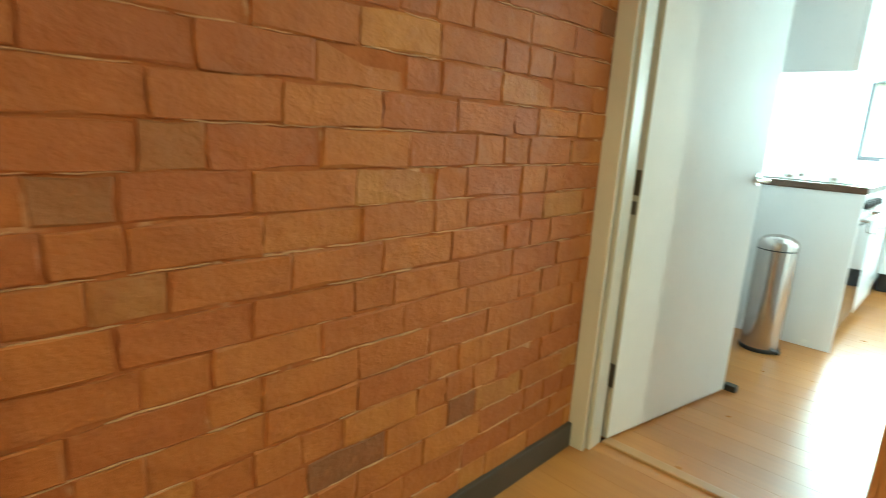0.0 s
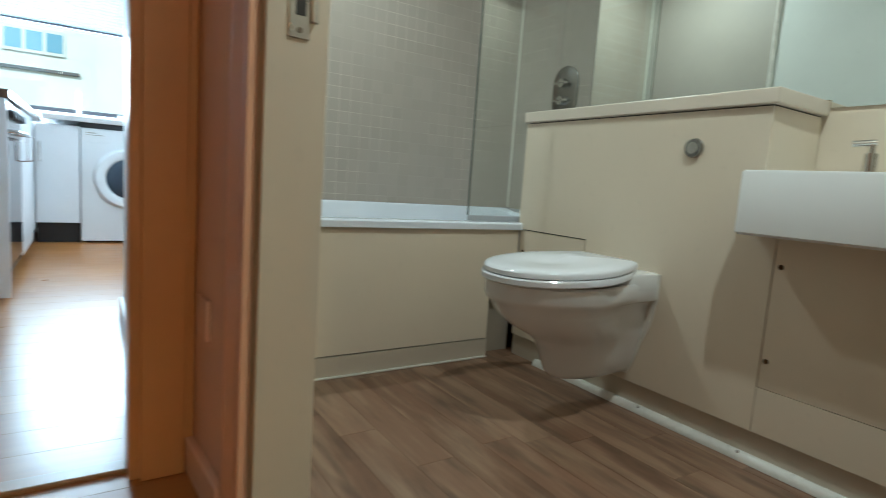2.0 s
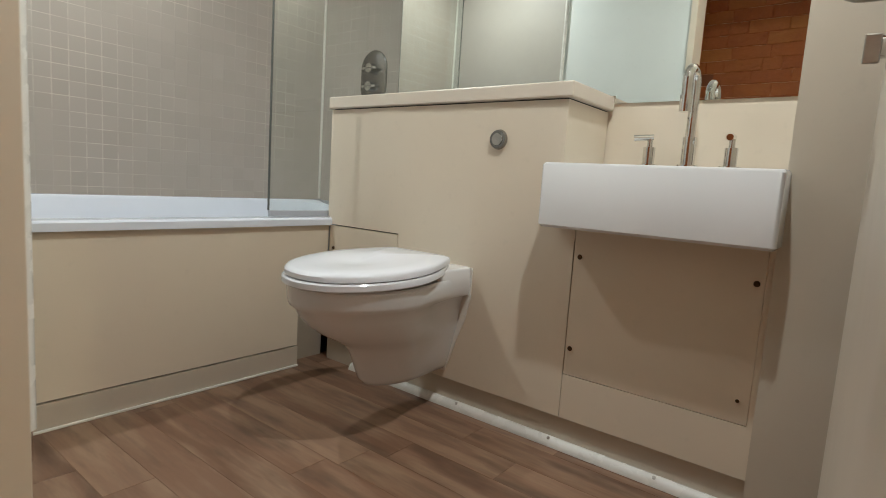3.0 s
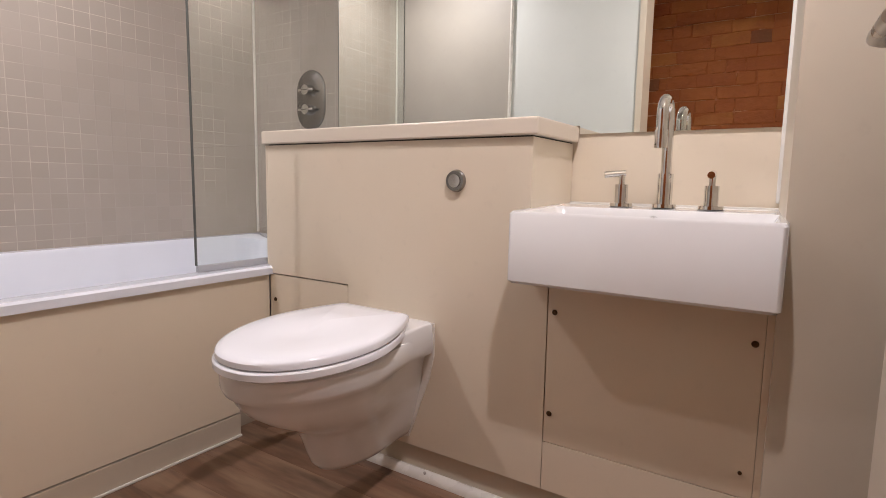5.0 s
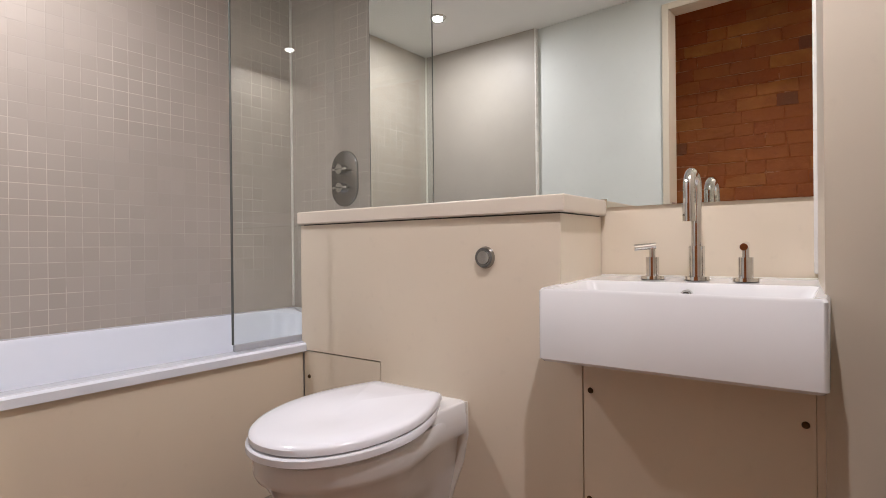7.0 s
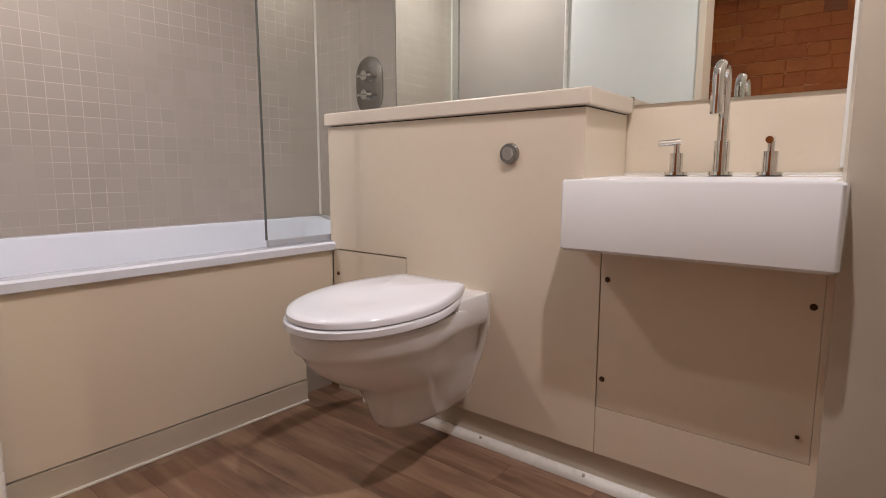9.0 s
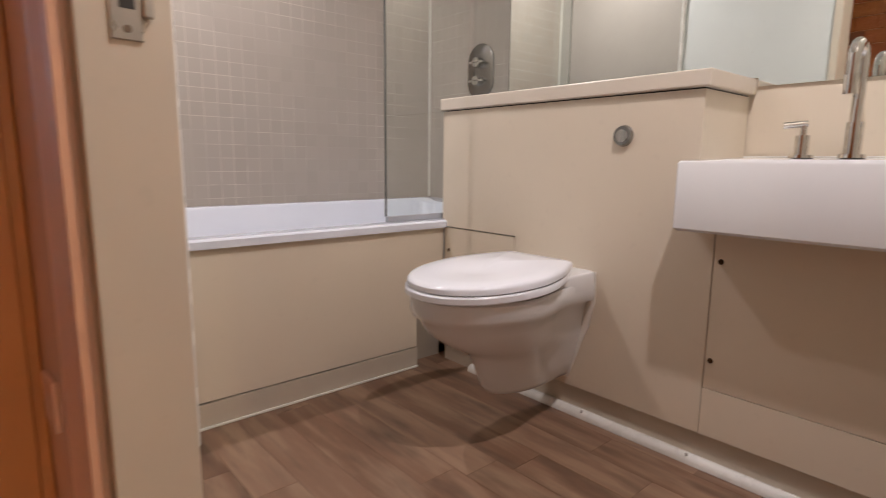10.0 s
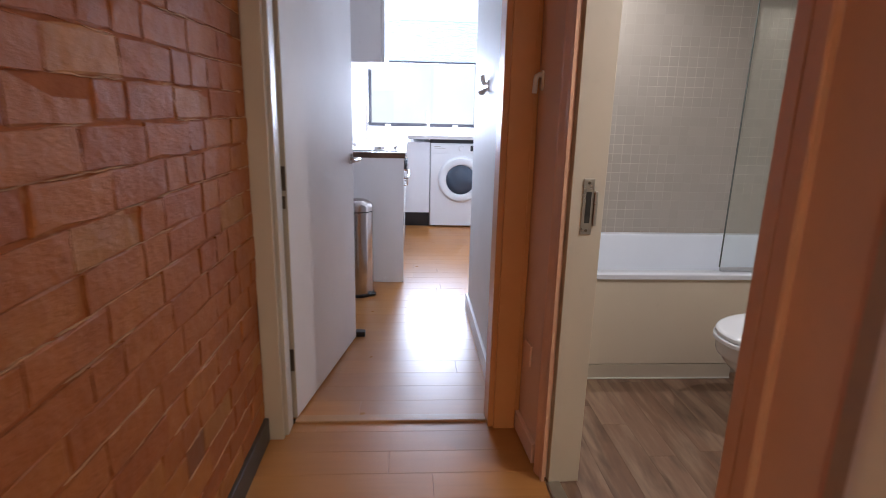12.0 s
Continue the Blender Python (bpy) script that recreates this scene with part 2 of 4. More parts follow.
def box(bm, x0, x1, y0, y1, z0, z1, bevel=0.0, m=None):
    r = bmesh.ops.create_cube(bm, size=1.0)
    vs = r["verts"]
    for v in vs:
        v.co = Vector((x0 + (v.co.x + 0.5) * (x1 - x0), y0 + (v.co.y + 0.5) * (y1 - y0), z0 + (v.co.z + 0.5) * (z1 - z0)))
    if bevel:
        es = list({e for v in vs for e in v.link_edges})
        out = bmesh.ops.bevel(bm, geom=es, offset=bevel, segments=2, affect="EDGES", profile=0.5)
        vs = list({v for f in out["faces"] for v in f.verts} | {v for v in vs if v.is_valid})
    if m is not None:
        bmesh.ops.transform(bm, matrix=m, verts=vs)
    return bm


def boxes(*rows, bevel=0.0, m=None):
    bm = bmesh.new()
    for row in rows:
        box(bm, *row, bevel=bevel, m=m)
    return bm


def cyl(bm, a, b, r, r2=None, seg=24, cap=True):
    """A cylinder or cone from point a to point b."""
    a, b = Vector(a), Vector(b)
    d = b - a
    m = Matrix.Translation((a + b) / 2) @ d.to_track_quat("Z", "Y").to_matrix().to_4x4()
    bmesh.ops.create_cone(bm, cap_ends=cap, segments=seg, radius1=r, radius2=r if r2 is None else r2, depth=d.length, matrix=m)
    return bm


def loft(bm, rings, cap_first=True, cap_last=True):
    """Skin a list of closed rings with equal counts of points."""
    rows = [[bm.verts.new(p) for p in ring] for ring in rings]
    n = len(rows[0])
    for a, b in zip(rows, rows[1:]):
        for i in range(n):
            bm.faces.new((a[i], a[(i + 1) % n], b[(i + 1) % n], b[i]))
    if cap_first:
        bm.faces.new(list(reversed(rows[0])))
    if cap_last:
        bm.faces.new(rows[-1])
    bmesh.ops.recalc_face_normals(bm, faces=bm.faces)
    return bm


def tube(bm, pts, r, seg=14):
    """A round bar along a smooth line of points."""
    pts = [Vector(p) for p in pts]
    rings, up = [], None
    for i, p in enumerate(pts):
        d = (pts[min(i + 1, len(pts) - 1)] - pts[max(i - 1, 0)]).normalized()
        if up is None:
            up = d.orthogonal().normalized()
        side = d.cross(up).normalized()
        up = side.cross(d).normalized()
        rings.append([p + r * (math.cos(t) * up + math.sin(t) * side) for t in (2 * math.pi * k / seg for k in range(seg))])
    return loft(bm, rings)


def part(name, bm, material, parent=None, label="", smooth=False, at=None):
    """Link a bmesh as one mesh object, under a thing or part where one is given."""
    o = ORIGIN.get(parent, Vector((0, 0, 0))) if at is None else Vector(at)
    bmesh.ops.transform(bm, matrix=FRAME[0], verts=bm.verts)
    bmesh.ops.translate(bm, verts=bm.verts, vec=-o)
    mesh = bpy.data.meshes.new(name)
    bm.to_mesh(mesh)
    bm.free()
    mesh.materials.append(material)
    ob = new(name, mesh)
    if smooth:
        for p in mesh.polygons:
            p.use_smooth = True
        mesh.set_sharp_from_angle(angle=radians(38))
    if parent is not None:
        ob.parent = parent
    elif at is not None:
        ob.location = at
    ORIGIN[ob] = o
    if label:
        ob["label"] = label
    return ob


def structure(name, bm, material, label, category):
    return tagged(part(name, bm, material), label, category, kind="structure")


# ---- large structure ----
HALL_TOP, BATH_TOP = 2.40, 2.0
PX, MX, WX = 2.147, 2.39, 2.695      # box panel face, mirror wall face, bath end wall face
BF, TY = 3.33, 4.08                  # bath front, tiled wall face
DOOR_A, DOOR_B, HEAD = 1.80, 2.60, 1.90

structure("wall_brick_backing", boxes((-0.13, -0.0028, -1.6, 2.885, 0, HALL_TOP)), MORTAR, "orange red brick hall wall with recessed mortar", "wall")
FRAME[0] = SKEW
structure("wall_partition", boxes((0.95, 1.045, -1.6, DOOR_A - 0.03, 0, HALL_TOP), (0.95, 1.045, DOOR_B + 0.03, 3.33, 0, HALL_TOP), (0.95, 1.045, DOOR_A - 0.03, DOOR_B + 0.03, HEAD + 0.03, HALL_TOP)), HALLWALL, "gloss painted hall wall with brick bounce in its pink tint", "wall")
structure("wall_bath_west", boxes((1.045, 1.052, DOOR_B + 0.03, BF + 0.02, 0, BATH_TOP), (1.045, 1.052, DOOR_A - 0.03, DOOR_B + 0.03, HEAD + 0.03, BATH_TOP)), BATHWALL, "white painted bathroom wall beside the door", "wall")
FRAME[0] = Matrix.Identity(4)
structure("wall_bath_west_tiled", boxes((0.94, 1.050, BF - 0.012, TY + 0.1, 0, BATH_TOP)), TILE_W, "grey beige tiled wall at the bath's end", "wall")
structure("wall_bath_north_tiled", boxes((1.050, 2.80, TY, TY + 0.1, 0, BATH_TOP)), GROUT, "beige mosaic tiled wall with fine pale joints", "wall")
structure("wall_bath_east_tiled", boxes((WX, 2.80, 3.264, TY, 0, BATH_TOP)), GROUT, "beige mosaic tiled end wall behind the shower valve", "wall")
structure("wall_mirror_side", boxes((MX + 0.006, 2.80, 1.5, 3.264, 0, BATH_TOP)), PANEL, "cream wall behind basin and mirror", "wall")
bm = bmesh.new()
loft(bm, [[(x, y, z) for x, y in ((MX + 0.006, 1.990), (2.12, 1.969), (2.12, 1.5), (MX + 0.006, 1.5))] for z in (0, BATH_TOP)])
structure("wall_duct", bm, CREAM, "cream boxed duct beside the basin", "wall")
structure("wall_bath_south", boxes((1.05, 2.12, 1.54, 1.64, 0, BATH_TOP)), CREAM, "cream painted bathroom wall behind the open door", "wall")
structure("ceiling_bath", boxes((0.95, 2.80, 1.5, TY + 0.1, BATH_TOP, BATH_TOP + 0.05)), CEIL, "white painted bathroom ceiling", "ceiling")
structure("ceiling_hall", boxes((-0.13, 1.40, -1.6, 3.05, HALL_TOP, HALL_TOP + 0.05)), CEIL, "white painted hall ceiling", "ceiling")
structure("wall_hall_end", boxes((-0.13, 1.40, -1.7, -1.6, 0, HALL_TOP)), WHITEWALL, "white painted wall at the hall's end", "wall")
KX0, KX1, KY1 = -0.13, 2.0, 7.38
structure("wall_kitchen_door_head", boxes((0.0, 0.95, 2.97, 3.05, 2.06, HALL_TOP), (-0.13, 0.0, 2.885, 3.05, 0, HALL_TOP)), HALLWALL, "wall above the kitchen door in the bounce-tinted hall paint", "wall")
structure("wall_kitchen_west", boxes((KX0 - 0.1, KX0, 3.05, KY1, 0, HALL_TOP)), WHITEWALL, "white kitchen wall beside the units", "wall")
structure("wall_kitchen_nib", boxes((0.885, 0.95, 3.05, 4.27, 0, HALL_TOP), (0.95, 2.1, 4.18, 4.27, 0, HALL_TOP)), WHITEWALL, "white kitchen wall beside the doorway", "wall")
structure("wall_kitchen_east", boxes((KX1, KX1 + 0.1, 4.27, KY1, 0, HALL_TOP)), WHITEWALL, "plain white kitchen wall", "wall")
WIN = (0.04, 1.27, 1.0, 2.12)
structure("wall_kitchen_window", boxes((KX0, WIN[0], KY1, KY1 + 0.16, 0, HALL_TOP), (WIN[1], KX1, KY1, KY1 + 0.16, 0, HALL_TOP), (WIN[0], WIN[1], KY1, KY1 + 0.16, 0, WIN[2]), (WIN[0], WIN[1], KY1, KY1 + 0.16, WIN[3], HALL_TOP)), WHITEWALL, "white kitchen wall around the window", "wall")
structure("ceiling_kitchen", boxes((KX0 - 0.1, 0.95, 3.05, 4.27, HALL_TOP, HALL_TOP + 0.05), (KX0 - 0.1, KX1 + 0.1, 4.27, KY1 + 0.16, HALL_TOP, HALL_TOP + 0.05)), CEIL, "white kitchen ceiling", "ceiling")
floor_hall = structure("floor_hall", boxes((-0.13, 0.98, 1.54, 3.0, -0.06, -0.006), (-0.13, 1.40, -1.7, 1.54, -0.06, -0.006)), JOINT, "honey oak laminate hall floor", "floor")
floor_kitchen = structure("floor_kitchen", boxes((KX0 - 0.1, 0.95, 3.0, 4.27, -0.06, -0.006), (KX0 - 0.1, KX1 + 0.1, 4.27, KY1 + 0.16, -0.06, -0.006)), JOINT, "honey oak laminate kitchen floor, glossy by the window", "floor")
floor_bath = structure("floor_bath", boxes((0.98, 2.80, 1.54, TY, -0.06, -0.006)), JOINT, "grey brown wood-look vinyl bathroom floor", "floor")
structure("baseboard_brick", boxes((-0.012, 0.016, -1.6, 2.868, 0, 0.092), bevel=0.004), BASE, "dark brown painted baseboard along the brick wall", "baseboard")
FRAME[0] = SKEW
structure("baseboard_hall", boxes((0.932, 0.95, DOOR_B + 0.105, 2.938, 0, 0.075), bevel=0.004), HALLWALL, "painted baseboard by the bathroom door, bounce-tinted like the hall wall", "baseboard")
FRAME[0] = Matrix.Identity(4)
structure("baseboard_kitchen", boxes((0.87, 0.885, 3.05, 4.27, 0, 0.09), (0.87, 0.95, 4.27, 4.285, 0, 0.09), bevel=0.003), WHITEDOOR, "white painted baseboard in the kitchen", "baseboard")
structure("threshold_kitchen", boxes((0.083, 0.83, 2.975, 3.022, -0.006, 0.009), bevel=0.004), THRESH, "rounded oak threshold strip in the kitchen doorway", "threshold")
FRAME[0] = SKEW
structure("threshold_bath", boxes((0.955, 1.0, DOOR_A, DOOR_B, -0.006, 0.007), bevel=0.003), SATIN, "flat metal threshold strip in the bathroom doorway", "threshold")
FRAME[0] = Matrix.Identity(4)

# ---- kitchen door and frame ----
frame_k = thing("door_frame", (0.45, 2.98, 0), "cream kitchen door frame, latch side coloured with warm brick bounce", "door frame")
part("hinge_jamb", boxes((0.0, 0.028, 2.885, 2.975, 0, 2.06), (0.0, 0.066, 2.868, 2.885, 0, 2.12), (0.028, 0.078, 2.897, 2.975, 0, 2.06), (0.0, 0.047, 2.975, 3.10, 0, 2.06), bevel=0.003), CREAM, frame_k, "cream painted jamb and architrave")
# same frame as the hinge side, coloured for warm bounce in shade
part("latch_jamb", boxes((0.83, 0.95, 2.938, 3.05, 0, 2.06), (0.85, 0.932, 2.925, 2.938, 0, 2.12), bevel=0.003), WARMLITWOOD, frame_k, "jamb with orange brick bounce in its colour")
part("head", boxes((0.082, 0.83, 2.897, 3.05, 2.06, 2.12), bevel=0.003), CREAM, frame_k)

HX, HY, ANG = 0.089, 3.004, math.degrees(math.atan2(0.152, 0.80))
LEAF = Matrix.Translation((HX, HY, 0)) @ Matrix.Rotation(-radians(ANG), 4, "Z")
door_k = thing("kitchen_door", (HX, HY, 0.008), "white painted flush kitchen door standing open", "door")
leaf = part("leaf", boxes((-0.036, 0, 0, 0.805, 0.010, 2.03), bevel=0.002, m=LEAF), WHITEDOOR, door_k)
part("edge_strip", boxes((-0.036, 0.0004, -0.003, 0.0, 0.010, 2.03), m=LEAF), CREAM, door_k, "cream painted hinge edge")
for z0, z1 in ((0.21, 0.30), (0.905, 0.99), (1.70, 1.80)):
    bm = boxes((-0.033, -0.002, -0.006, -0.003, z0, z1), bevel=0.001, m=LEAF)
    a, b = LEAF @ Vector((-0.041, -0.006, z0)), LEAF @ Vector((-0.041, -0.006, z1))
    cyl(bm, a, b, 0.006, seg=12)
    part("hinge", bm, BRASS, door_k, "dull dark metal hinge")
bm = boxes((-0.030, -0.006, -0.005, -0.003, 0.84, 0.885), bevel=0.001, m=LEAF)
part("keep_plate", bm, BRASS, door_k, "small dark metal plate with a hole")


def lever(parent, m, side=1):
    """A chrome lever handle on a round rose; the leaf's face is x = 0 and the lever runs along y."""
    bm = cyl(bmesh.new(), m @ Vector((0, 0, 0)), m @ Vector((0.009, 0, 0)), 0.026, 0.025)
    rose = part("rose", bm, CHROME, parent, "round chrome rose", smooth=True)
    pts = [(0.005, 0, 0), (0.03, 0, 0), (0.045, -0.004 * side, 0), (0.052, -0.014 * side, 0), (0.053, -0.03 * side, 0), (0.053, -0.07 * side, 0), (0.053, -0.115 * side, 0)]
    part("lever", tube(bmesh.new(), [m @ Vector(p) for p in pts], 0.009), SATIN, parent, "satin metal lever", smooth=True)


lever(door_k, LEAF @ Matrix.Translation((0, 0.755, 0.955)), 1)

stop = thing("door_stop", (0.262, 3.83, 0), "small black rubber door wedge under the open door", "door stop")
bm = bmesh.new()
loft(bm, [[(x, y, z) for x, z in ((0.225, 0.0), (0.285, 0.0), (0.285, 0.028), (0.235, 0.03), (0.225, 0.022))] for y in (3.812, 3.852)])
bmesh.ops.bevel(bm, geom=bm.edges[:], offset=0.003, segments=1, affect="EDGES")
part("wedge", bm, BLACK, stop)

# ---- bathroom door frame and door ----
FRAME[0] = SKEW
frame_b = thing("door_frame", (1.01, 2.13, 0), "cream bathroom door frame with moulded architraves", "door frame")


def jamb(y_in, s):
    """A plain lining at the side of the opening where s points away from it."""
    ys = sorted((y_in, y_in + s * 0.03))
    rows = [(0.962, 1.064, ys[0], ys[1], 0, HEAD + 0.03)]
    return boxes(*rows, bevel=0.002)


lining = part("latch_lining", jamb(DOOR_B, 1), CREAM, frame_b)
part("hinge_lining", jamb(DOOR_A, -1), CREAM, frame_b)
part("head_lining", boxes((0.962, 1.064, DOOR_A, DOOR_B, HEAD, HEAD + 0.03), bevel=0.002), CREAM, frame_b)


def architrave(y0, s, x_face, out):
    """A stepped, rounded moulding beside the opening; out is the way it stands off the wall."""
    prof = [(0.0, 0.0), (0.0, 0.010), (0.010, 0.013), (0.018, 0.010), (0.026, 0.011), (0.046, 0.018), (0.056, 0.020), (0.064, 0.018), (0.066, 0.0)]
    rings = [[(x_face + out * d, y0 + s * u, z) for u, d in prof] for z in (0, HEAD + 0.06)]
    return loft(bmesh.new(), rings)


part("architrave", architrave(DOOR_B + 0.008, 1, 0.95, -1), WARMLITTRIM, frame_b, "moulded hall architrave with brick bounce in its colour", smooth=True)
flat = [(0.0, 0.0), (0.0, 0.011), (0.003, 0.013), (0.030, 0.0135), (0.031, 0.009), (0.0335, 0.009), (0.0345, 0.0135), (0.063, 0.014), (0.066, 0.011), (0.066, 0.0)]
part("architrave", loft(bmesh.new(), [[(0.95 - d, DOOR_A - 0.008 - u, z) for u, d in flat] for z in (0, HEAD + 0.06)]), WARMLITTRIM, frame_b, "flat grooved architrave with brown brick bounce in its colour")
bm = boxes((0.996, 1.030, DOOR_B - 0.0035, DOOR_B, 0.846, 1.010), bevel=0.0012)
plate = part("strike_plate", bm, SATIN, frame_b, "worn satin metal strike plate with screws")
part("latch_slot", boxes((1.006, 1.022, DOOR_B - 0.0045, DOOR_B - 0.0036, 0.880, 0.972)), DARK, plate, "dark latch slot")
part("strike_lip", boxes((1.030, 1.041, DOOR_B - 0.010, DOOR_B - 0.002, 0.872, 0.974), bevel=0.002), SATIN, plate, "bent lip")
for z in (0.858, 0.998):
    part("screw", cyl(bmesh.new(), (1.013, DOOR_B - 0.0036, z), (1.013, DOOR_B - 0.0052, z), 0.0045, seg=10), BRASS, plate, "screw head")

FRAME[0] = Matrix.Identity(4)
BHX, BHY = 1.145, 1.80
BLEAF = Matrix.Translation((BHX, BHY, 0)) @ Matrix.Rotation(radians(3.2), 4, "Z")
door_b = thing("bathroom_door", (BHX, BHY, 0.008), "cream painted flush bathroom door swung fully open", "door")
part("leaf", boxes((0, 0.775, -0.04, 0, 0.010, HEAD - 0.005), bevel=0.002, m=BLEAF), DOORCREAM, door_b)
hm = BLEAF @ Matrix.Translation((0.72, 0, 0.95)) @ Matrix.Rotation(radians(90), 4, "Z")
lever(door_b, hm, -1)
bm = cyl(bmesh.new(), hm @ Vector((0, 0, -0.070)), hm @ Vector((0.008, 0, -0.070)), 0.016)
turn = part("thumb_turn", bm, CHROME, door_b, "round chrome bathroom thumb turn", smooth=True)
part("turn_knob", boxes((0.008, 0.028, -0.004, 0.004, -0.092, -0.052), bevel=0.002, m=hm), SATIN, turn)

FRAME[0] = SKEW
# another room's door frame further back along the hall
frame_c = thing("door_frame", (0.94, 1.05, 0), "pale moulded frame around a closed white hall door", "door frame")
part("architrave", architrave(1.51, 1, 0.95, -1), WHITEDOOR, frame_c, "pale moulded architrave", smooth=True)
part("architrave", architrave(0.72, -1, 0.95, -1), WHITEDOOR, frame_c, "pale moulded architrave", smooth=True)
part("head", boxes((0.936, 0.95, 0.72, 1.51, 1.96, 2.02), bevel=0.003), WHITEDOOR, frame_c)
door_c = thing("hall_door", (0.945, 1.2, 0.006), "closed white flush door in the hall", "door")
part("leaf", boxes((0.943, 0.9495, 0.725, 1.505, 0.008, 1.955), bevel=0.001), WHITEDOOR, door_c)

# ---- hall fittings ----
hook = thing("wall_hook", (0.945, 2.90, 1.285), "small white plastic hook on the hall wall", "hook")
bm = bmesh.new()
pill = [(0.010 * math.cos(t), (0.022 if math.sin(t) >= 0 else -0.022) + 0.010 * math.sin(t)) for t in (2 * math.pi * (k + 0.5) / 24 for k in range(24))]
loft(bm, [[(0.95 - d, 2.90 + y * q, 1.293 + z * q) for y, z in pill] for d, q in ((0.0, 1.0), (0.005, 1.0), (0.007, 0.85))])
part("plate", bm, HOOKWHITE, hook, smooth=True)
part("prong", tube(bmesh.new(), [(0.946, 2.90, 1.308), (0.936, 2.90, 1.311), (0.928, 2.90, 1.306), (0.925, 2.90, 1.295), (0.924, 2.90, 1.270), (0.923, 2.90, 1.252)], 0.0085, 12), HOOKWHITE, hook, "white hanging prong", smooth=True)
blank = thing("wall_plate", (0.945, 2.86, 0.35), "small pinkish square blank plate low on the wall", "wall plate")
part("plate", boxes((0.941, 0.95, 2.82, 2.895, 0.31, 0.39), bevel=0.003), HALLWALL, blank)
FRAME[0] = Matrix.Identity(4)
pegs = thing("coat_hook", (0.885, 3.76, 1.31), "white double coat hook beside the kitchen doorway", "hook")
part("plate", boxes((0.878, 0.885, 3.70, 3.82, 1.285, 1.335), bevel=0.003), HOOKWHITE, pegs)
for y in (3.725, 3.795):
    part("prong", tube(bmesh.new(), [(0.879, y, 1.318), (0.868, y, 1.322), (0.861, y, 1.338), (0.859, y, 1.356)], 0.007, 10), HOOKWHITE, pegs, "upper prong", smooth=True)
    part("prong", tube(bmesh.new(), [(0.879, y, 1.298), (0.868, y, 1.282), (0.860, y, 1.270), (0.853, y, 1.274), (0.850, y, 1.286)], 0.007, 10), HOOKWHITE, pegs, "lower prong", smooth=True)
# unseen fitting made up to go with the added hall lamp
hl = thing("assumed_hall_light", (0.30, -1.15, 2.37), "unseen round warm downlight assumed in the hall ceiling", "lamp")
part("ring", cyl(bmesh.new(), (0.30, -1.15, 2.40), (0.30, -1.15, 2.375), 0.07, 0.066), TRIM, hl, smooth=True)
part("bulb", cyl(bmesh.new(), (0.30, -1.15, 2.375), (0.30, -1.15, 2.371), 0.04), BULB, hl, "glowing bulb face")

# ---- bathroom: bath, screen, boxing ----
RIM = 0.512


def rounded(x0, x1, y0, y1, r, z, n=6):
    pts = []
    for cx, cy, a in ((x1 - r, y1 - r, 0), (x0 + r, y1 - r, 90), (x0 + r, y0 + r, 180), (x1 - r, y0 + r, 270)):
        for k in range(n + 1):
            t = radians(a + 90 * k / n)
            pts.append((cx + r * math.cos(t), cy + r * math.sin(t), z))
    return pts


bath = thing("bathtub", (1.9, 3.7, 0), "white enamel bathtub behind a cream panel", "bathtub")
X0, X1, Y0, Y1 = 1.052, 2.692, BF - 0.016, TY - 0.003
rings = [rounded(X0, X1, Y0, Y1, 0.012, RIM - 0.026), rounded(X0, X1, Y0, Y1, 0.012, RIM - 0.006), rounded(X0 + 0.006, X1 - 0.006, Y0 + 0.006, Y1 - 0.006, 0.012, RIM),
         rounded(X0 + 0.06, X1 - 0.06, Y0 + 0.062, Y1 - 0.05, 0.09, RIM), rounded(X0 + 0.075, X1 - 0.07, Y0 + 0.075, Y1 - 0.062, 0.10, RIM - 0.012),
         rounded(X0 + 0.14, X1 - 0.11, Y0 + 0.11, Y1 - 0.10, 0.12, 0.22), rounded(X0 + 0.22, X1 - 0.16, Y0 + 0.16, Y1 - 0.15, 0.12, 0.13)]
bm = loft(bmesh.new(), rings, False, True)
for v in bm.verts:
    if v.co.z > RIM - 0.03:
        v.co.z += 0.022 * min(1.0, max(0.0, (v.co.y - (Y1 - 0.16)) / 0.09))     # the rim rises along the tiled wall
part("tub", bm, TUB, bath, smooth=True)
part("overflow", cyl(bmesh.new(), (X1 - 0.088, 3.72, 0.44), (X1 - 0.102, 3.72, 0.437), 0.03, 0.028), CHROME, bath, "round chrome overflow", smooth=True)
panel_b = thing("bath_panel", (1.6, BF, 0), "cream bath front panel over a shallow plinth", "panel")
part("panel", boxes((1.050, PX - 0.0005, BF, BF + 0.016, 0.24, RIM - 0.028), (1.050, 2.026, BF, BF + 0.016, 0.0735, 0.24)), PANEL, panel_b)
part("plinth", boxes((1.050, 2.026, BF - 0.004, BF + 0.016, 0.0, 0.069)), PLINTH, panel_b)
# shade in the groove, put in as a near-black strip
part("shadow_gap", boxes((1.050, 2.026, BF + 0.010, BF + 0.016, 0.069, 0.0735)), DARK, panel_b, "groove above the plinth, its shade as near-black colour")
part("floor_seal", boxes((1.050, 2.026, BF - 0.011, BF - 0.004, 0.0, 0.007), bevel=0.002), SEAL, panel_b, "white silicone along the floor")
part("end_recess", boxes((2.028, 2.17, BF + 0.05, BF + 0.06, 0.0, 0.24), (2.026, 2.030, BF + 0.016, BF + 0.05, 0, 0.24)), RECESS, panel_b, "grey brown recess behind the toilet")

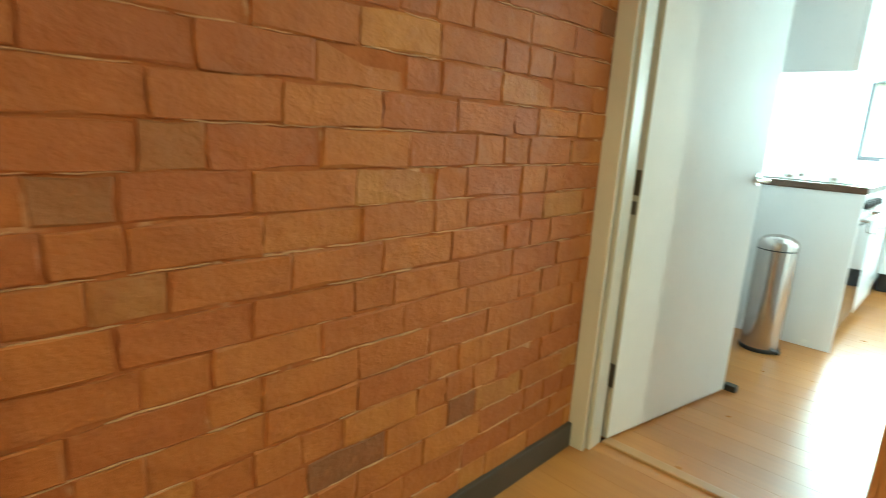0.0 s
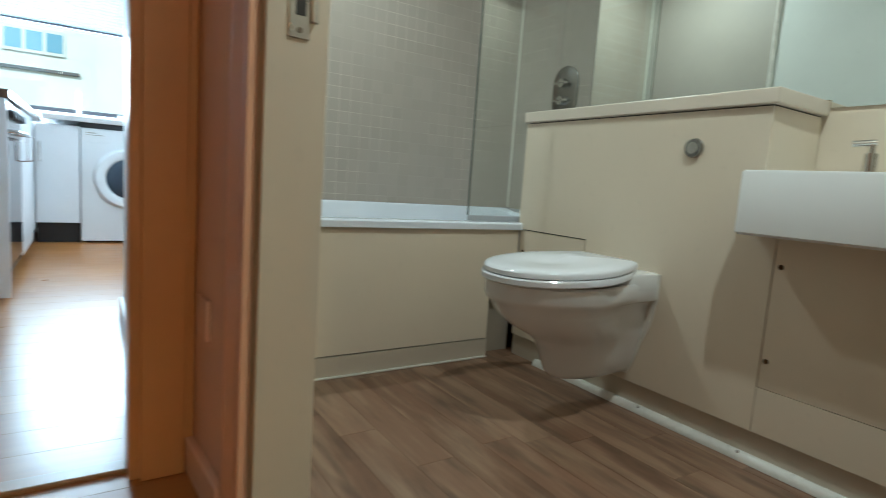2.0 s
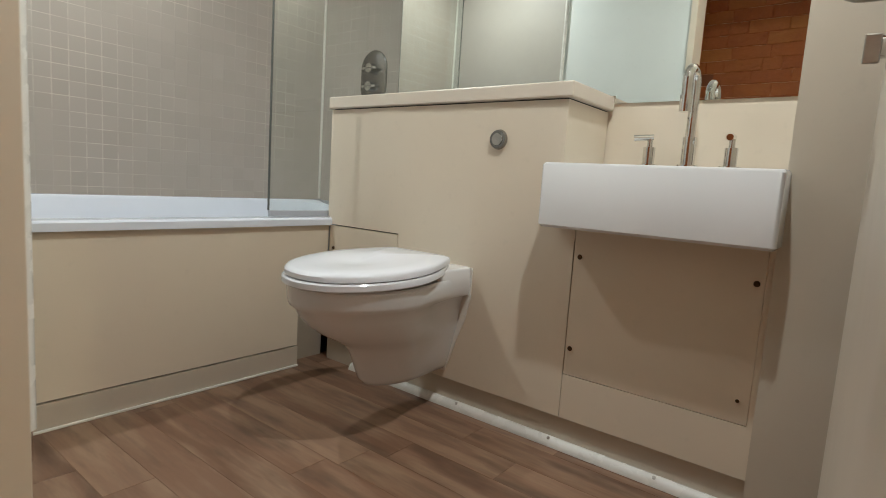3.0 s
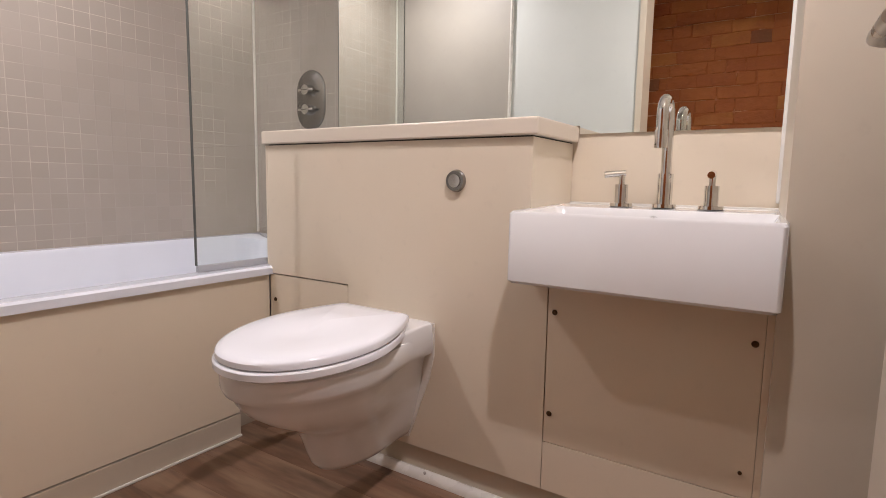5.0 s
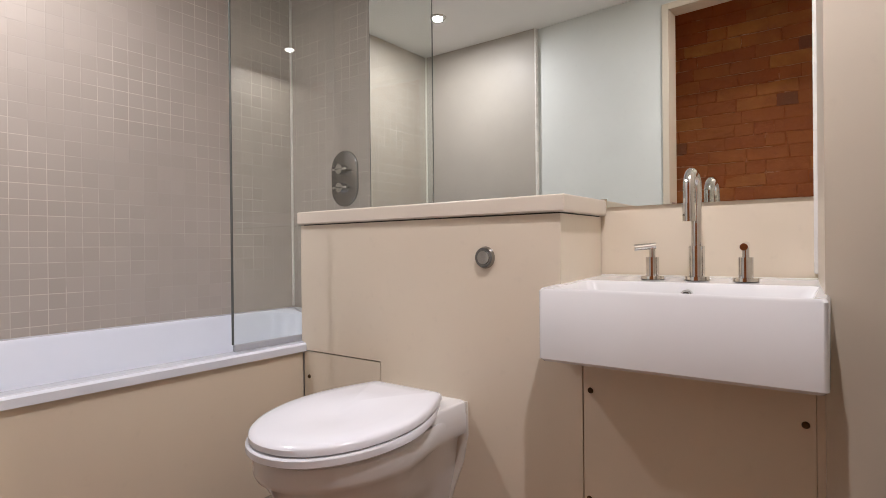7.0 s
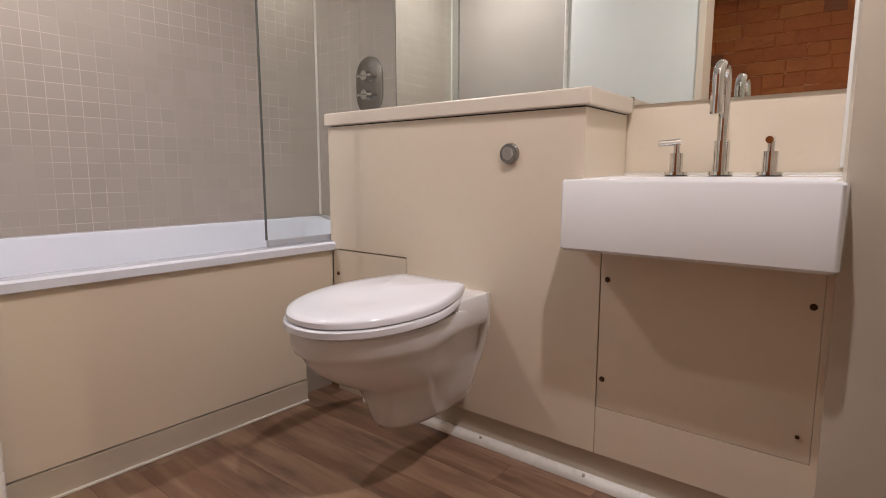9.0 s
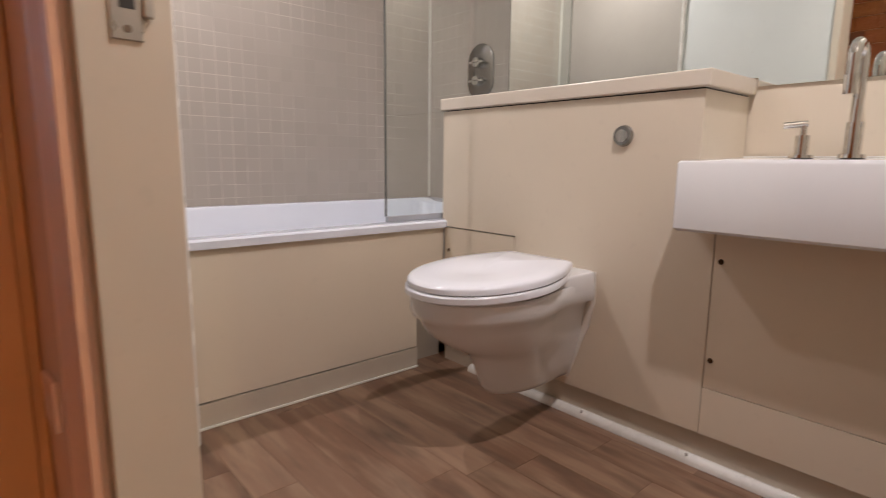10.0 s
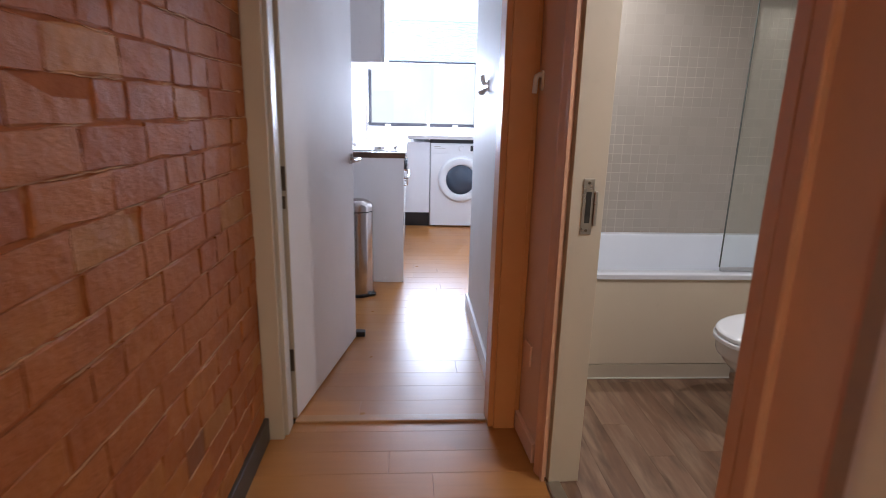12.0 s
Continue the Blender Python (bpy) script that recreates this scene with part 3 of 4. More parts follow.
screen = thing("shower_screen", (2.3, 3.356, RIM), "clear glass shower screen on the bath's rim", "shower screen")
pane = part("pane", boxes((1.919, WX - 0.012, 3.352, 3.359, RIM + 0.022, 1.93)), GLASS, screen, "clear glass with a dark edge")
pane.visible_shadow = False
part("free_edge", boxes((1.9155, 1.9188, 3.352, 3.359, RIM + 0.022, 1.93)), GLASSEDGE, pane, "dark polished glass edge")
part("seal_strip", boxes((1.919, WX - 0.012, 3.349, 3.362, RIM + 0.002, RIM + 0.022), bevel=0.003), glossy("grey_seal", (0.42, 0.43, 0.46), 0.3), screen, "grey rubber seal")
part("wall_channel", boxes((WX - 0.014, WX - 0.001, 3.346, 3.365, RIM + 0.002, 1.93), bevel=0.002), TRIM, screen, "pale wall channel")
structure("tile_trim", boxes((1.02, 1.0515, BF - 0.021, BF - 0.0125, 0.0, BATH_TOP), bevel=0.002), TRIM, "thin white edge trim beside the tiled wall", "trim")
seal = thing("silicone_bead", (2.68, TY - 0.01, RIM), "white silicone beads along the tile joints", "sealant", kind="structure")
bm = boxes((WX - 0.010, WX - 0.0005, TY - 0.010, TY - 0.0005, RIM + 0.025, BATH_TOP), bevel=0.003)
box(bm, WX - 0.006, WX - 0.0005, 3.37, TY - 0.01, RIM + 0.001, RIM + 0.008)
box(bm, 1.0505, 1.057, TY - 0.008, TY - 0.0005, RIM + 0.025, BATH_TOP)
part("bead", bm, SEAL, seal)

valve = thing("shower_valve", (WX, 3.716, 1.114), "oval chrome concealed shower valve with two controls", "shower valve")
bm = bmesh.new()
h2, w2 = 0.122, 0.082
ring = [(0, w2 * math.cos(t), (h2 - w2) * (1 if math.sin(t) >= 0 else -1) + w2 * math.sin(t)) for t in (2 * math.pi * (k + 0.5) / 40 for k in range(40))]
loft(bm, [[(WX - d, 3.716 + y * s, 1.114 + z * s) for _, y, z in ring] for d, s in ((0.0005, 1.0), (0.006, 1.0), (0.009, 0.95))])
part("plate", bm, PLATE, valve, smooth=True)
for z in (1.152, 1.072):
    bm = cyl(bmesh.new(), (WX - 0.009, 3.716, z), (WX - 0.040, 3.716, z), 0.024, 0.021)
    knob = part("control", bm, CHROME, valve, "round chrome control", smooth=True)
    bm = boxes((WX - 0.040, WX - 0.026, 3.672, 3.760, z - 0.006, z + 0.006), bevel=0.005)
    part("cross_lever", bm, CHROME, knob, smooth=True)

box_unit = thing("cistern_boxing", (2.27, 2.7, 0), "cream laminate boxing that hides cistern and pipes", "boxing")
# near-black inside makes the joints between the panels look shaded
part("carcass", boxes((PX + 0.017, MX, 2.455, 3.325, 0.09, 0.872), (PX + 0.017, MX, 1.98, 2.455, 0.09, 0.60)), DARK, box_unit, "inside of the boxing, its shade as near-black colour")
part("front_panel", loft(bmesh.new(), [[(x, y, z) for y, z in ((2.4018, 0.082), (2.996, 0.082), (2.996, 0.4895), (3.328, 0.4895), (3.328, 0.8805), (2.449, 0.8805), (2.449, 0.575), (2.4018, 0.575))] for x in (PX, PX + 0.016)]), PANEL, box_unit)
part("side_panel", boxes((PX + 0.016, MX, 2.449, 2.455, 0.60, 0.8805)), PANEL, box_unit)
part("end_panel", boxes((PX, MX, 3.3285, 3.336, 0.515, 0.8805)), PANEL, box_unit)


def screws(parent, ys_zs, r=0.0065):
    for y, z in ys_zs:
        bm = cyl(bmesh.new(), (PX + 0.001, y, z), (PX - 0.0025, y, z), r, r * 0.7, 14)
        part("screw", bm, SCREW, parent, "bronze screw cap", smooth=True)


acc1 = part("access_panel", boxes((PX + 0.001, PX + 0.016, 2.999, 3.326, 0.082, 0.4855)), PANEL, box_unit, "small screwed access panel")
screws(acc1, ((3.303, 0.407),))
acc2 = part("access_panel", boxes((PX + 0.0015, PX + 0.016, 1.9838, 2.4, 0.1975, 0.60), bevel=0.0006), PANEL, box_unit, "large screwed access panel under the basin")
screws(acc2, ((2.384, 0.498), (1.999, 0.495), (2.388, 0.265)))
screws(acc2, ((2.006, 0.245),), 0.004)
part("lower_panel", boxes((PX, PX + 0.016, 1.93, 2.4, 0.082, 0.1957)), PANEL, box_unit)
part("stile", boxes((PX, PX + 0.016, 1.93, 1.983, 0.195, 0.60)), PANEL, box_unit)
part("plinth", boxes((PX + 0.012, PX + 0.03, 1.93, 3.33, 0.0, 0.082)), PLINTH, box_unit, "recessed cream plinth")
shelf = thing("boxing_shelf", (2.26, 2.9, 0.88), "thick cream shelf top over the cistern boxing", "shelf")
part("board", boxes((PX - 0.011, MX, 2.434, 3.342, 0.884, 0.923), bevel=0.004), SHELF, shelf)
# near-black strip in place of the shadow below the board
part("shadow_gap", boxes((PX + 0.004, MX, 2.452, 3.325, 0.8805, 0.884)), DARK, shelf, "near-black strip for the shade under the board")
trim = thing("floor_trim", (2.147, 2.6, 0), "white half-round plastic trim along the plinth", "trim", kind="structure")
bm = bmesh.new()
loft(bm, [[(2.148 + 0.017 * math.cos(t), y, 0.001 + 0.022 * math.sin(t)) for t in (math.pi * k / 8 for k in range(9))] for y in (1.92, 3.18)])
part("strip", bm, TRIM, trim, smooth=True)
for y in (2.15, 2.42, 2.72, 3.0):
    part("screw", cyl(bmesh.new(), (2.140, y, 0.019), (2.1385, y, 0.0225), 0.004, seg=10), SATIN, trim, "small screw")

flush = thing("flush_button", (PX, 2.645, 0.782), "round chrome flush button in the boxing", "button")
part("rim", cyl(bmesh.new(), (PX - 0.0005, 2.645, 0.782), (PX - 0.009, 2.645, 0.782), 0.027, 0.024, 32), PLATE, flush, smooth=True)
part("push", cyl(bmesh.new(), (PX - 0.009, 2.645, 0.782), (PX - 0.012, 2.645, 0.782), 0.017, 0.016, 28), CHROME, flush, "polished push centre", smooth=True)

mirror = thing("mirror", (MX, 2.6, 0.905), "large frameless wall mirror above basin and shelf", "mirror")
part("silvering", boxes((MX, MX + 0.005, 1.982, 3.262, 0.926, 1.985), (MX, MX + 0.005, 1.982, 2.432, 0.905, 0.926)), MIRROR, mirror)
part("left_edge", boxes((MX - 0.0005, MX + 0.005, 3.262, 3.2638, 0.926, 1.985)), GLASSEDGE, mirror, "dark glass edge")

structure("corner_bead", boxes((MX - 0.008, MX + 0.0055, 1.9845, 1.996, 0.745, BATH_TOP), bevel=0.003), TRIM, "pale sealant bead beside the mirror", "trim")

# ---- toilet ----
TYC = 2.838


def bowl_ring(z, uf, w, wb, u0, n=28):
    """A ring from the wall round the front; u runs from the panel into the room."""
    pts = [(PX, TYC - wb, z), (PX - u0 * 0.33, TYC - wb, z), (PX - u0 * 0.66, TYC - wb - (w - wb) * 0.45, z)]
    for k in range(n + 1):
        a = -math.pi / 2 + math.pi * k / n
        pts.append((PX - (u0 + (uf - u0) * abs(math.cos(a)) ** 0.92), TYC + w * math.sin(a), z))
    pts += [(PX - u0 * 0.66, TYC + wb + (w - wb) * 0.45, z), (PX - u0 * 0.33, TYC + wb, z), (PX, TYC + wb, z)]
    return pts


toilet = thing("toilet", (PX - 0.2, TYC, 0.105), "white wall-hung toilet with closed lid", "toilet")
rows = [(0.400, 0.484, 0.164, 0.132, 0.27), (0.394, 0.492, 0.170, 0.135, 0.27), (0.358, 0.491, 0.169, 0.135, 0.26), (0.346, 0.486, 0.165, 0.131, 0.26), (0.338, 0.474, 0.157, 0.112, 0.25), (0.318, 0.462, 0.153, 0.106, 0.25), (0.295, 0.442, 0.147, 0.103, 0.24), (0.272, 0.412, 0.138, 0.100, 0.22), (0.250, 0.374, 0.125, 0.097, 0.20),
        (0.232, 0.338, 0.110, 0.093, 0.18), (0.212, 0.314, 0.098, 0.088, 0.17), (0.185, 0.300, 0.089, 0.082, 0.16), (0.155, 0.290, 0.082, 0.075, 0.15), (0.128, 0.280, 0.074, 0.067, 0.14), (0.112, 0.266, 0.064, 0.058, 0.13), (0.106, 0.245, 0.048, 0.044, 0.12)]
part("bowl", loft(bmesh.new(), [bowl_ring(*r) for r in rows]), CERAMIC, toilet, smooth=True)
deck = [rounded(PX - u, PX, TYC - w, TYC + w, 0.012, z) for z, u, w in ((0.380, 0.150, 0.1355), (0.418, 0.140, 0.1355), (0.4235, 0.134, 0.132), (0.4255, 0.126, 0.126))]
part("rear_deck", loft(bmesh.new(), deck), CERAMIC, toilet, "raised rear deck at the wall", smooth=True)


def egg(z, scale, back=0.060, front=0.503, w=0.179, n=36):
    """Outline of seat or lid: a full oval in front, narrowing to a straight back edge with tight corners."""
    cu, side = 0.27, []
    for k in range(n // 2 + 1):
        a = math.pi / 2 * k / (n // 2)
        side.append((cu + (front - cu) * math.cos(a) ** 0.97, w * math.sin(a) ** 0.96))
    for k in range(1, 11):
        f = k / 10
        side.append((cu - (cu - back - 0.012) * f, w * (1 - 0.36 * f ** 1.7)))
    h = side[-1][1]
    side += [(back + 0.004, h - 0.004), (back, h - 0.014), (back, h * 0.5)]
    ring = side + [(back, 0.0)] + [(u, -y) for u, y in reversed(side[1:])]
    return [(PX - (cu + (u - cu) * scale), TYC + y * scale, z + 0.016 - 0.046 * u) for u, y in ring]


part("seat", loft(bmesh.new(), [egg(0.4045, 0.980, 0.075), egg(0.4075, 1.0, 0.075), egg(0.420, 1.0, 0.075), egg(0.4235, 0.985, 0.075)]), SEATPL, toilet, "white plastic seat", smooth=True)
# thin near-black layer paints the shade where lid meets seat
part("seat_gap", loft(bmesh.new(), [egg(0.4235, 0.945, 0.08), egg(0.4265, 0.945, 0.08)]), DARK, toilet, "near-black layer for the shade between seat and lid")
part("lid", loft(bmesh.new(), [egg(0.4253, 0.962), egg(0.4275, 0.976), egg(0.438, 0.974), egg(0.443, 0.955), egg(0.4465, 0.90), egg(0.449, 0.7), egg(0.4505, 0.4), egg(0.451, 0.12)]), SEATPL, toilet, "closed white lid", smooth=True)
for s in (-1, 1):
    bm = cyl(bmesh.new(), (PX - 0.050, TYC + s * 0.075, 0.423), (PX - 0.050, TYC + s * 0.075, 0.436), 0.013, 0.012)
    part("hinge_cap", bm, SEATPL, toilet, smooth=True)
seal_line = [(0.138, 0.424), (0.138, 0.34), (0.123, 0.27), (0.097, 0.205), (0.079, 0.15), (0.061, 0.104)]
part("wall_seal", loft(bmesh.new(), [[(PX + d, TYC + y, z) for y, z in [(-a, b) for a, b in seal_line] + list(reversed(seal_line))] for d in (-0.004, 0.0)]), SEAL, toilet, "white sealant line at the wall")

# ---- basin and taps ----
basin = thing("basin", (2.22, 2.21, 0.573), "white rectangular ceramic basin on the wall", "basin")
BX0, BX1, BY0, BY1, BZ0, BZ1 = 2.05, MX - 0.001, 1.962, 2.457, 0.570, 0.721
rings = [rounded(BX0, BX1, BY0, BY1, 0.010, BZ0 + 0.006), rounded(BX0, BX1, BY0, BY1, 0.010, BZ1 - 0.006), rounded(BX0 + 0.004, BX1 - 0.001, BY0 + 0.004, BY1 - 0.004, 0.010, BZ1),
         rounded(BX0 + 0.018, 2.272, BY0 + 0.020, BY1 - 0.020, 0.018, BZ1 - 0.002), rounded(BX0 + 0.024, 2.266, BY0 + 0.026, BY1 - 0.026, 0.022, BZ1 - 0.012),
         rounded(BX0 + 0.045, 2.24, BY0 + 0.05, BY1 - 0.05, 0.04, 0.625), rounded(BX0 + 0.08, 2.20, BY0 + 0.10, BY1 - 0.10, 0.04, 0.612)]
bm = loft(bmesh.new(), [rounded(BX0 + 0.006, BX1, BY0 + 0.006, BY1 - 0.006, 0.010, BZ0)] + rings)
for v in bm.verts:
    if v.co.z > 0.66:
        v.co.z += 0.0115 * (v.co.x - BX0) / (BX1 - BX0)     # the rim rises a little towards the wall
part("body", bm, CERAMIC, basin, smooth=True)
overflow = part("overflow", cyl(bmesh.new(), (2.2585, 2.213, 0.702), (2.2475, 2.213, 0.701), 0.012), CHROME, basin, "chrome overflow ring", smooth=True)
part("overflow_hole", cyl(bmesh.new(), (2.2475, 2.213, 0.701), (2.2468, 2.213, 0.701), 0.0085), DARK, overflow, "dark overflow hole")
part("waste", cyl(bmesh.new(), (2.155, 2.213, 0.612), (2.155, 2.213, 0.616), 0.028), CHROME, basin, "chrome waste", smooth=True)
part("wall_seal", boxes((BX1 - 0.008, BX1, BY0 + 0.01, BY1 - 0.01, BZ1 + 0.0105, BZ1 + 0.0145), bevel=0.0015), SEAL, basin, "white sealant")

TX, LEDGE = 2.322, BZ1 + 0.009
spout = thing("basin_tap", (TX, 2.207, LEDGE), "tall chrome swan-neck basin spout", "tap")
bm = cyl(bmesh.new(), (TX, 2.207, LEDGE), (TX, 2.207, LEDGE + 0.008), 0.026, 0.025, 28)
part("base", bm, CHROME, spout, smooth=True)
bm = cyl(bmesh.new(), (TX, 2.207, LEDGE + 0.008), (TX, 2.207, LEDGE + 0.075), 0.0165, 0.0165, 24)
part("collar", bm, CHROME, spout, smooth=True)
R = 0.034
pts = [(TX, 2.207, z) for z in (0.79, 0.84, 0.89, 0.918)] + [(TX - R + R * math.cos(t), 2.207, 0.928 + R * math.sin(t)) for t in (math.pi * k / 12 for k in range(13))] + [(TX - 2 * R, 2.207, z) for z in (0.918, 0.895, 0.862)]
part("neck", tube(bmesh.new(), pts, 0.0115, 18), CHROME, spout, smooth=True)
part("nozzle", cyl(bmesh.new(), (TX - 2 * R, 2.207, 0.895), (TX - 2 * R, 2.207, 0.857), 0.0135), CHROME, spout, smooth=True)
for y, d in ((2.302, (-0.45, 0.9)), (2.112, (-1.0, -0.05))):
    tap = thing("tap_handle", (TX, y, LEDGE), "chrome lever tap handle on the basin", "tap", group="basin tap handles")
    part("base", cyl(bmesh.new(), (TX, y, LEDGE), (TX, y, LEDGE + 0.007), 0.026, 0.025, 28), CHROME, tap, smooth=True)
    part("stem", cyl(bmesh.new(), (TX, y, LEDGE + 0.007), (TX, y, LEDGE + 0.050), 0.0145, 0.0145), CHROME, tap, smooth=True)
    part("neck", cyl(bmesh.new(), (TX, y, LEDGE + 0.050), (TX, y, LEDGE + 0.072), 0.007), CHROME, tap, smooth=True)
    dv = Vector((d[0], d[1], 0)).normalized()
    c = Vector((TX, y, LEDGE + 0.076))
    part("lever", cyl(bmesh.new(), c - dv * 0.007, c + dv * 0.040 + Vector((0, 0, -0.004)), 0.0075), CHROME, tap, "short round lever", smooth=True)

# ---- towel radiator ----
rad = thing("towel_radiator", (1.122, 2.99, 0.0), "white ladder towel radiator on the bathroom wall", "radiator")
for y in (2.78, 3.20):
    part("upright", tube(bmesh.new(), [(1.122, y, z) for z in (0.25, 0.29, 0.6, 0.96, 1.0)], 0.017), TRIM, rad, smooth=True)
for k, z in enumerate((0.325, 0.36, 0.395, 0.43, 0.47, 0.57, 0.61, 0.65, 0.69, 0.79, 0.83, 0.87, 0.91, 0.965)):
    part("bar", cyl(bmesh.new(), (1.115, 2.78, z), (1.115, 3.20, z), 0.009, seg=12), TRIM, rad, smooth=True)
for y in (2.78, 3.20):
    for z in (0.36, 0.94):
        part("bracket", cyl(bmesh.new(), (1.045, y, z), (1.113, y, z), 0.009, seg=12), TRIM, rad, smooth=True)
    part("valve", cyl(bmesh.new(), (1.122, y, 0.20), (1.122, y, 0.25), 0.012, seg=14), CHROME, rad, "small chrome valve", smooth=True)
    part("pipe", cyl(bmesh.new(), (1.122, y, 0.0), (1.122, y, 0.20), 0.0075, seg=12), TRIM, rad, smooth=True)

for spot, _ in LAMPS:
    dl = thing("downlight", (spot[0], spot[1], BATH_TOP), "lit round recessed downlight in the ceiling", "lamp", group="bathroom downlights")
    part("ring", cyl(bmesh.new(), (spot[0], spot[1], BATH_TOP), (spot[0], spot[1], BATH_TOP - 0.006), 0.045, 0.042, 32), CHROME, dl, smooth=True)
    part("bulb", cyl(bmesh.new(), (spot[0], spot[1], BATH_TOP - 0.006), (spot[0], spot[1], BATH_TOP - 0.009), 0.027, 0.025), BULB, dl, "glowing lamp face")

# ---- kitchen ----
CT = 0.872


def cabinet(x0, x1, y0, y1, z1, face, label, group, doors=1, plinth=0.1):
    """A base unit: body, plinth, doors with bar handles on the face '+x' or '-y'."""
    ob = thing("base_unit", ((x0 + x1) / 2, (y0 + y1) / 2, 0), label, "cabinet", group=group)
    if face == "+x":
        part("body", boxes((x0, x1 - 0.02, y0, y1, plinth, z1)), UNIT, ob)
        part("plinth", boxes((x0, x1 - 0.06, y0, y1, 0, plinth)), BLACK, ob, "black recessed plinth")
        step = (y1 - y0) / doors
        for k in range(doors):
            d = part("door", boxes((x1 - 0.019, x1, y0 + k * step + 0.002, y0 + (k + 1) * step - 0.002, plinth + 0.002, z1 - 0.002), bevel=0.002), UNIT, ob)
            yh = y0 + k * step + 0.05
            part("handle", tube(bmesh.new(), [(x1, yh, 0.60), (x1 + 0.024, yh, 0.605), (x1 + 0.026, yh, 0.66), (x1 + 0.024, yh, 0.735), (x1, yh, 0.74)], 0.005, 10), STEEL, d, "slim steel handle", smooth=True)
    else:
        part("body", boxes((x0, x1, y0 + 0.02, y1, plinth, z1)), UNIT, ob)
        part("plinth", boxes((x0, x1, y0 + 0.06, y1, 0, plinth)), BLACK, ob, "black recessed plinth")
        d = part("door", boxes((x0 + 0.002, x1 - 0.002, y0, y0 + 0.019, plinth + 0.002, z1 - 0.002), bevel=0.002), UNIT, ob)
        part("handle", tube(bmesh.new(), [(x0 + 0.03, y0, 0.60), (x0 + 0.03, y0 - 0.024, 0.605), (x0 + 0.03, y0 - 0.026, 0.66), (x0 + 0.03, y0 - 0.024, 0.735), (x0 + 0.03, y0, 0.74)], 0.005, 10), STEEL, d, "slim steel handle", smooth=True)
    return ob


PEN_Y = 4.78
end = thing("end_panel", (0.17, PEN_Y, 0), "plain white end panel of the kitchen units", "panel")
part("board", boxes((KX0, 0.476, PEN_Y, PEN_Y + 0.018, 0, CT), bevel=0.001), UNIT, end)
oven = thing("oven", (0.46, 5.12, 0.1), "built-in oven with dark control knobs under the worktop", "oven")
part("body", boxes((KX0 + 0.02, 0.45, 4.80, 5.40, 0.1, CT - 0.004)), STEEL, oven)
part("door", boxes((0.45, 0.472, 4.803, 5.397, 0.12, 0.70), bevel=0.003), BLACKGLASS, oven, "black glass oven door")
part("control_panel", boxes((0.45, 0.472, 4.803, 5.397, 0.71, CT - 0.006), bevel=0.003), STEEL, oven, "steel control panel")
for y in (4.86, 4.98, 5.10, 5.22, 5.34):
    part("knob", cyl(bmesh.new(), (0.472, y, 0.81), (0.497, y, 0.81), 0.019, 0.017), BLACK, oven, "black knob", smooth=True)
part("handle", tube(bmesh.new(), [(0.472, 4.84, 0.735), (0.505, 4.845, 0.735), (0.508, 5.10, 0.735), (0.505, 5.355, 0.735), (0.472, 5.36, 0.735)], 0.008, 12), STEEL, oven, "long steel handle", smooth=True)
plo = thing("oven_plinth", (0.4, 5.1, 0), "black plinth board below the oven", "plinth")
part("board", boxes((0.40, 0.416, 4.80, 5.40, 0, 0.1)), BLACK, plo)
cabinet(KX0, 0.472, 5.402, 6.08, CT, "+x", "white base unit with slim steel handles", "kitchen base units", 2)
cabinet(KX0, 0.44, 6.082, KY1, CT, "+x", "white corner base unit beside the far run", "kitchen base units", 1)
cabinet(0.446, 0.716, 6.70, KY1, CT, "-y", "narrow white base unit beside the washing machine", "kitchen base units", plinth=0.15)
top1 = thing("worktop", (0.17, 5.4, CT), "dark brown worktop over the side units", "worktop")
part("slab", boxes((KX0, 0.487, PEN_Y - 0.008, 6.655, CT, CT + 0.038), bevel=0.004), WORKTOP, top1)
top2 = thing("worktop", (1.0, 7.0, 0.895), "pale worktop below the kitchen window", "worktop")
part("slab", boxes((0.489, KX1, 6.66, KY1, 0.905, 0.943), bevel=0.004), PALETOP, top2)
# black strip put in for the shade between machine and worktop
part("front_rail", boxes((0.716, KX1, 6.712, 6.76, 0.868, 0.905)), BLACK, top2, "black strip for the shaded gap above the machine")
hob = thing("hob", (0.2, 5.1, 0.91), "pale glass hob with small burner caps", "hob")
part("glass", boxes((-0.07, 0.44, 4.86, 5.40, CT + 0.038, CT + 0.046), bevel=0.002), PALETOP, hob)
for x, y in ((0.08, 4.99), (0.30, 4.99), (0.08, 5.26), (0.30, 5.26)):
    part("burner", cyl(bmesh.new(), (x, y, CT + 0.046), (x, y, CT + 0.066), 0.042, 0.036), STEEL, hob, smooth=True)
for k in range(4):
    part("knob", cyl(bmesh.new(), (0.41, 5.02 + 0.075 * k, CT + 0.046), (0.41, 5.02 + 0.075 * k, CT + 0.066), 0.014, 0.012), STEEL, hob, smooth=True)

wm = thing("washing_machine", (1.02, 6.70, 0), "white front-loading washing machine with round dark door", "washing machine")
WX0, WX1, WY = 0.722, 1.318, 6.70
part("casing", boxes((WX0, WX1, WY, WY + 0.55, 0.014, 0.866), bevel=0.006), APPLIANCE, wm)
for x in (WX0 + 0.05, WX1 - 0.05):
    part("foot", cyl(bmesh.new(), (x, WY + 0.06, 0), (x, WY + 0.06, 0.016), 0.02), BLACK, wm)
part("drawer", boxes((WX0 + 0.012, WX0 + 0.185, WY - 0.004, WY, 0.762, 0.856), bevel=0.002), APPLIANCE, wm, "detergent drawer front")
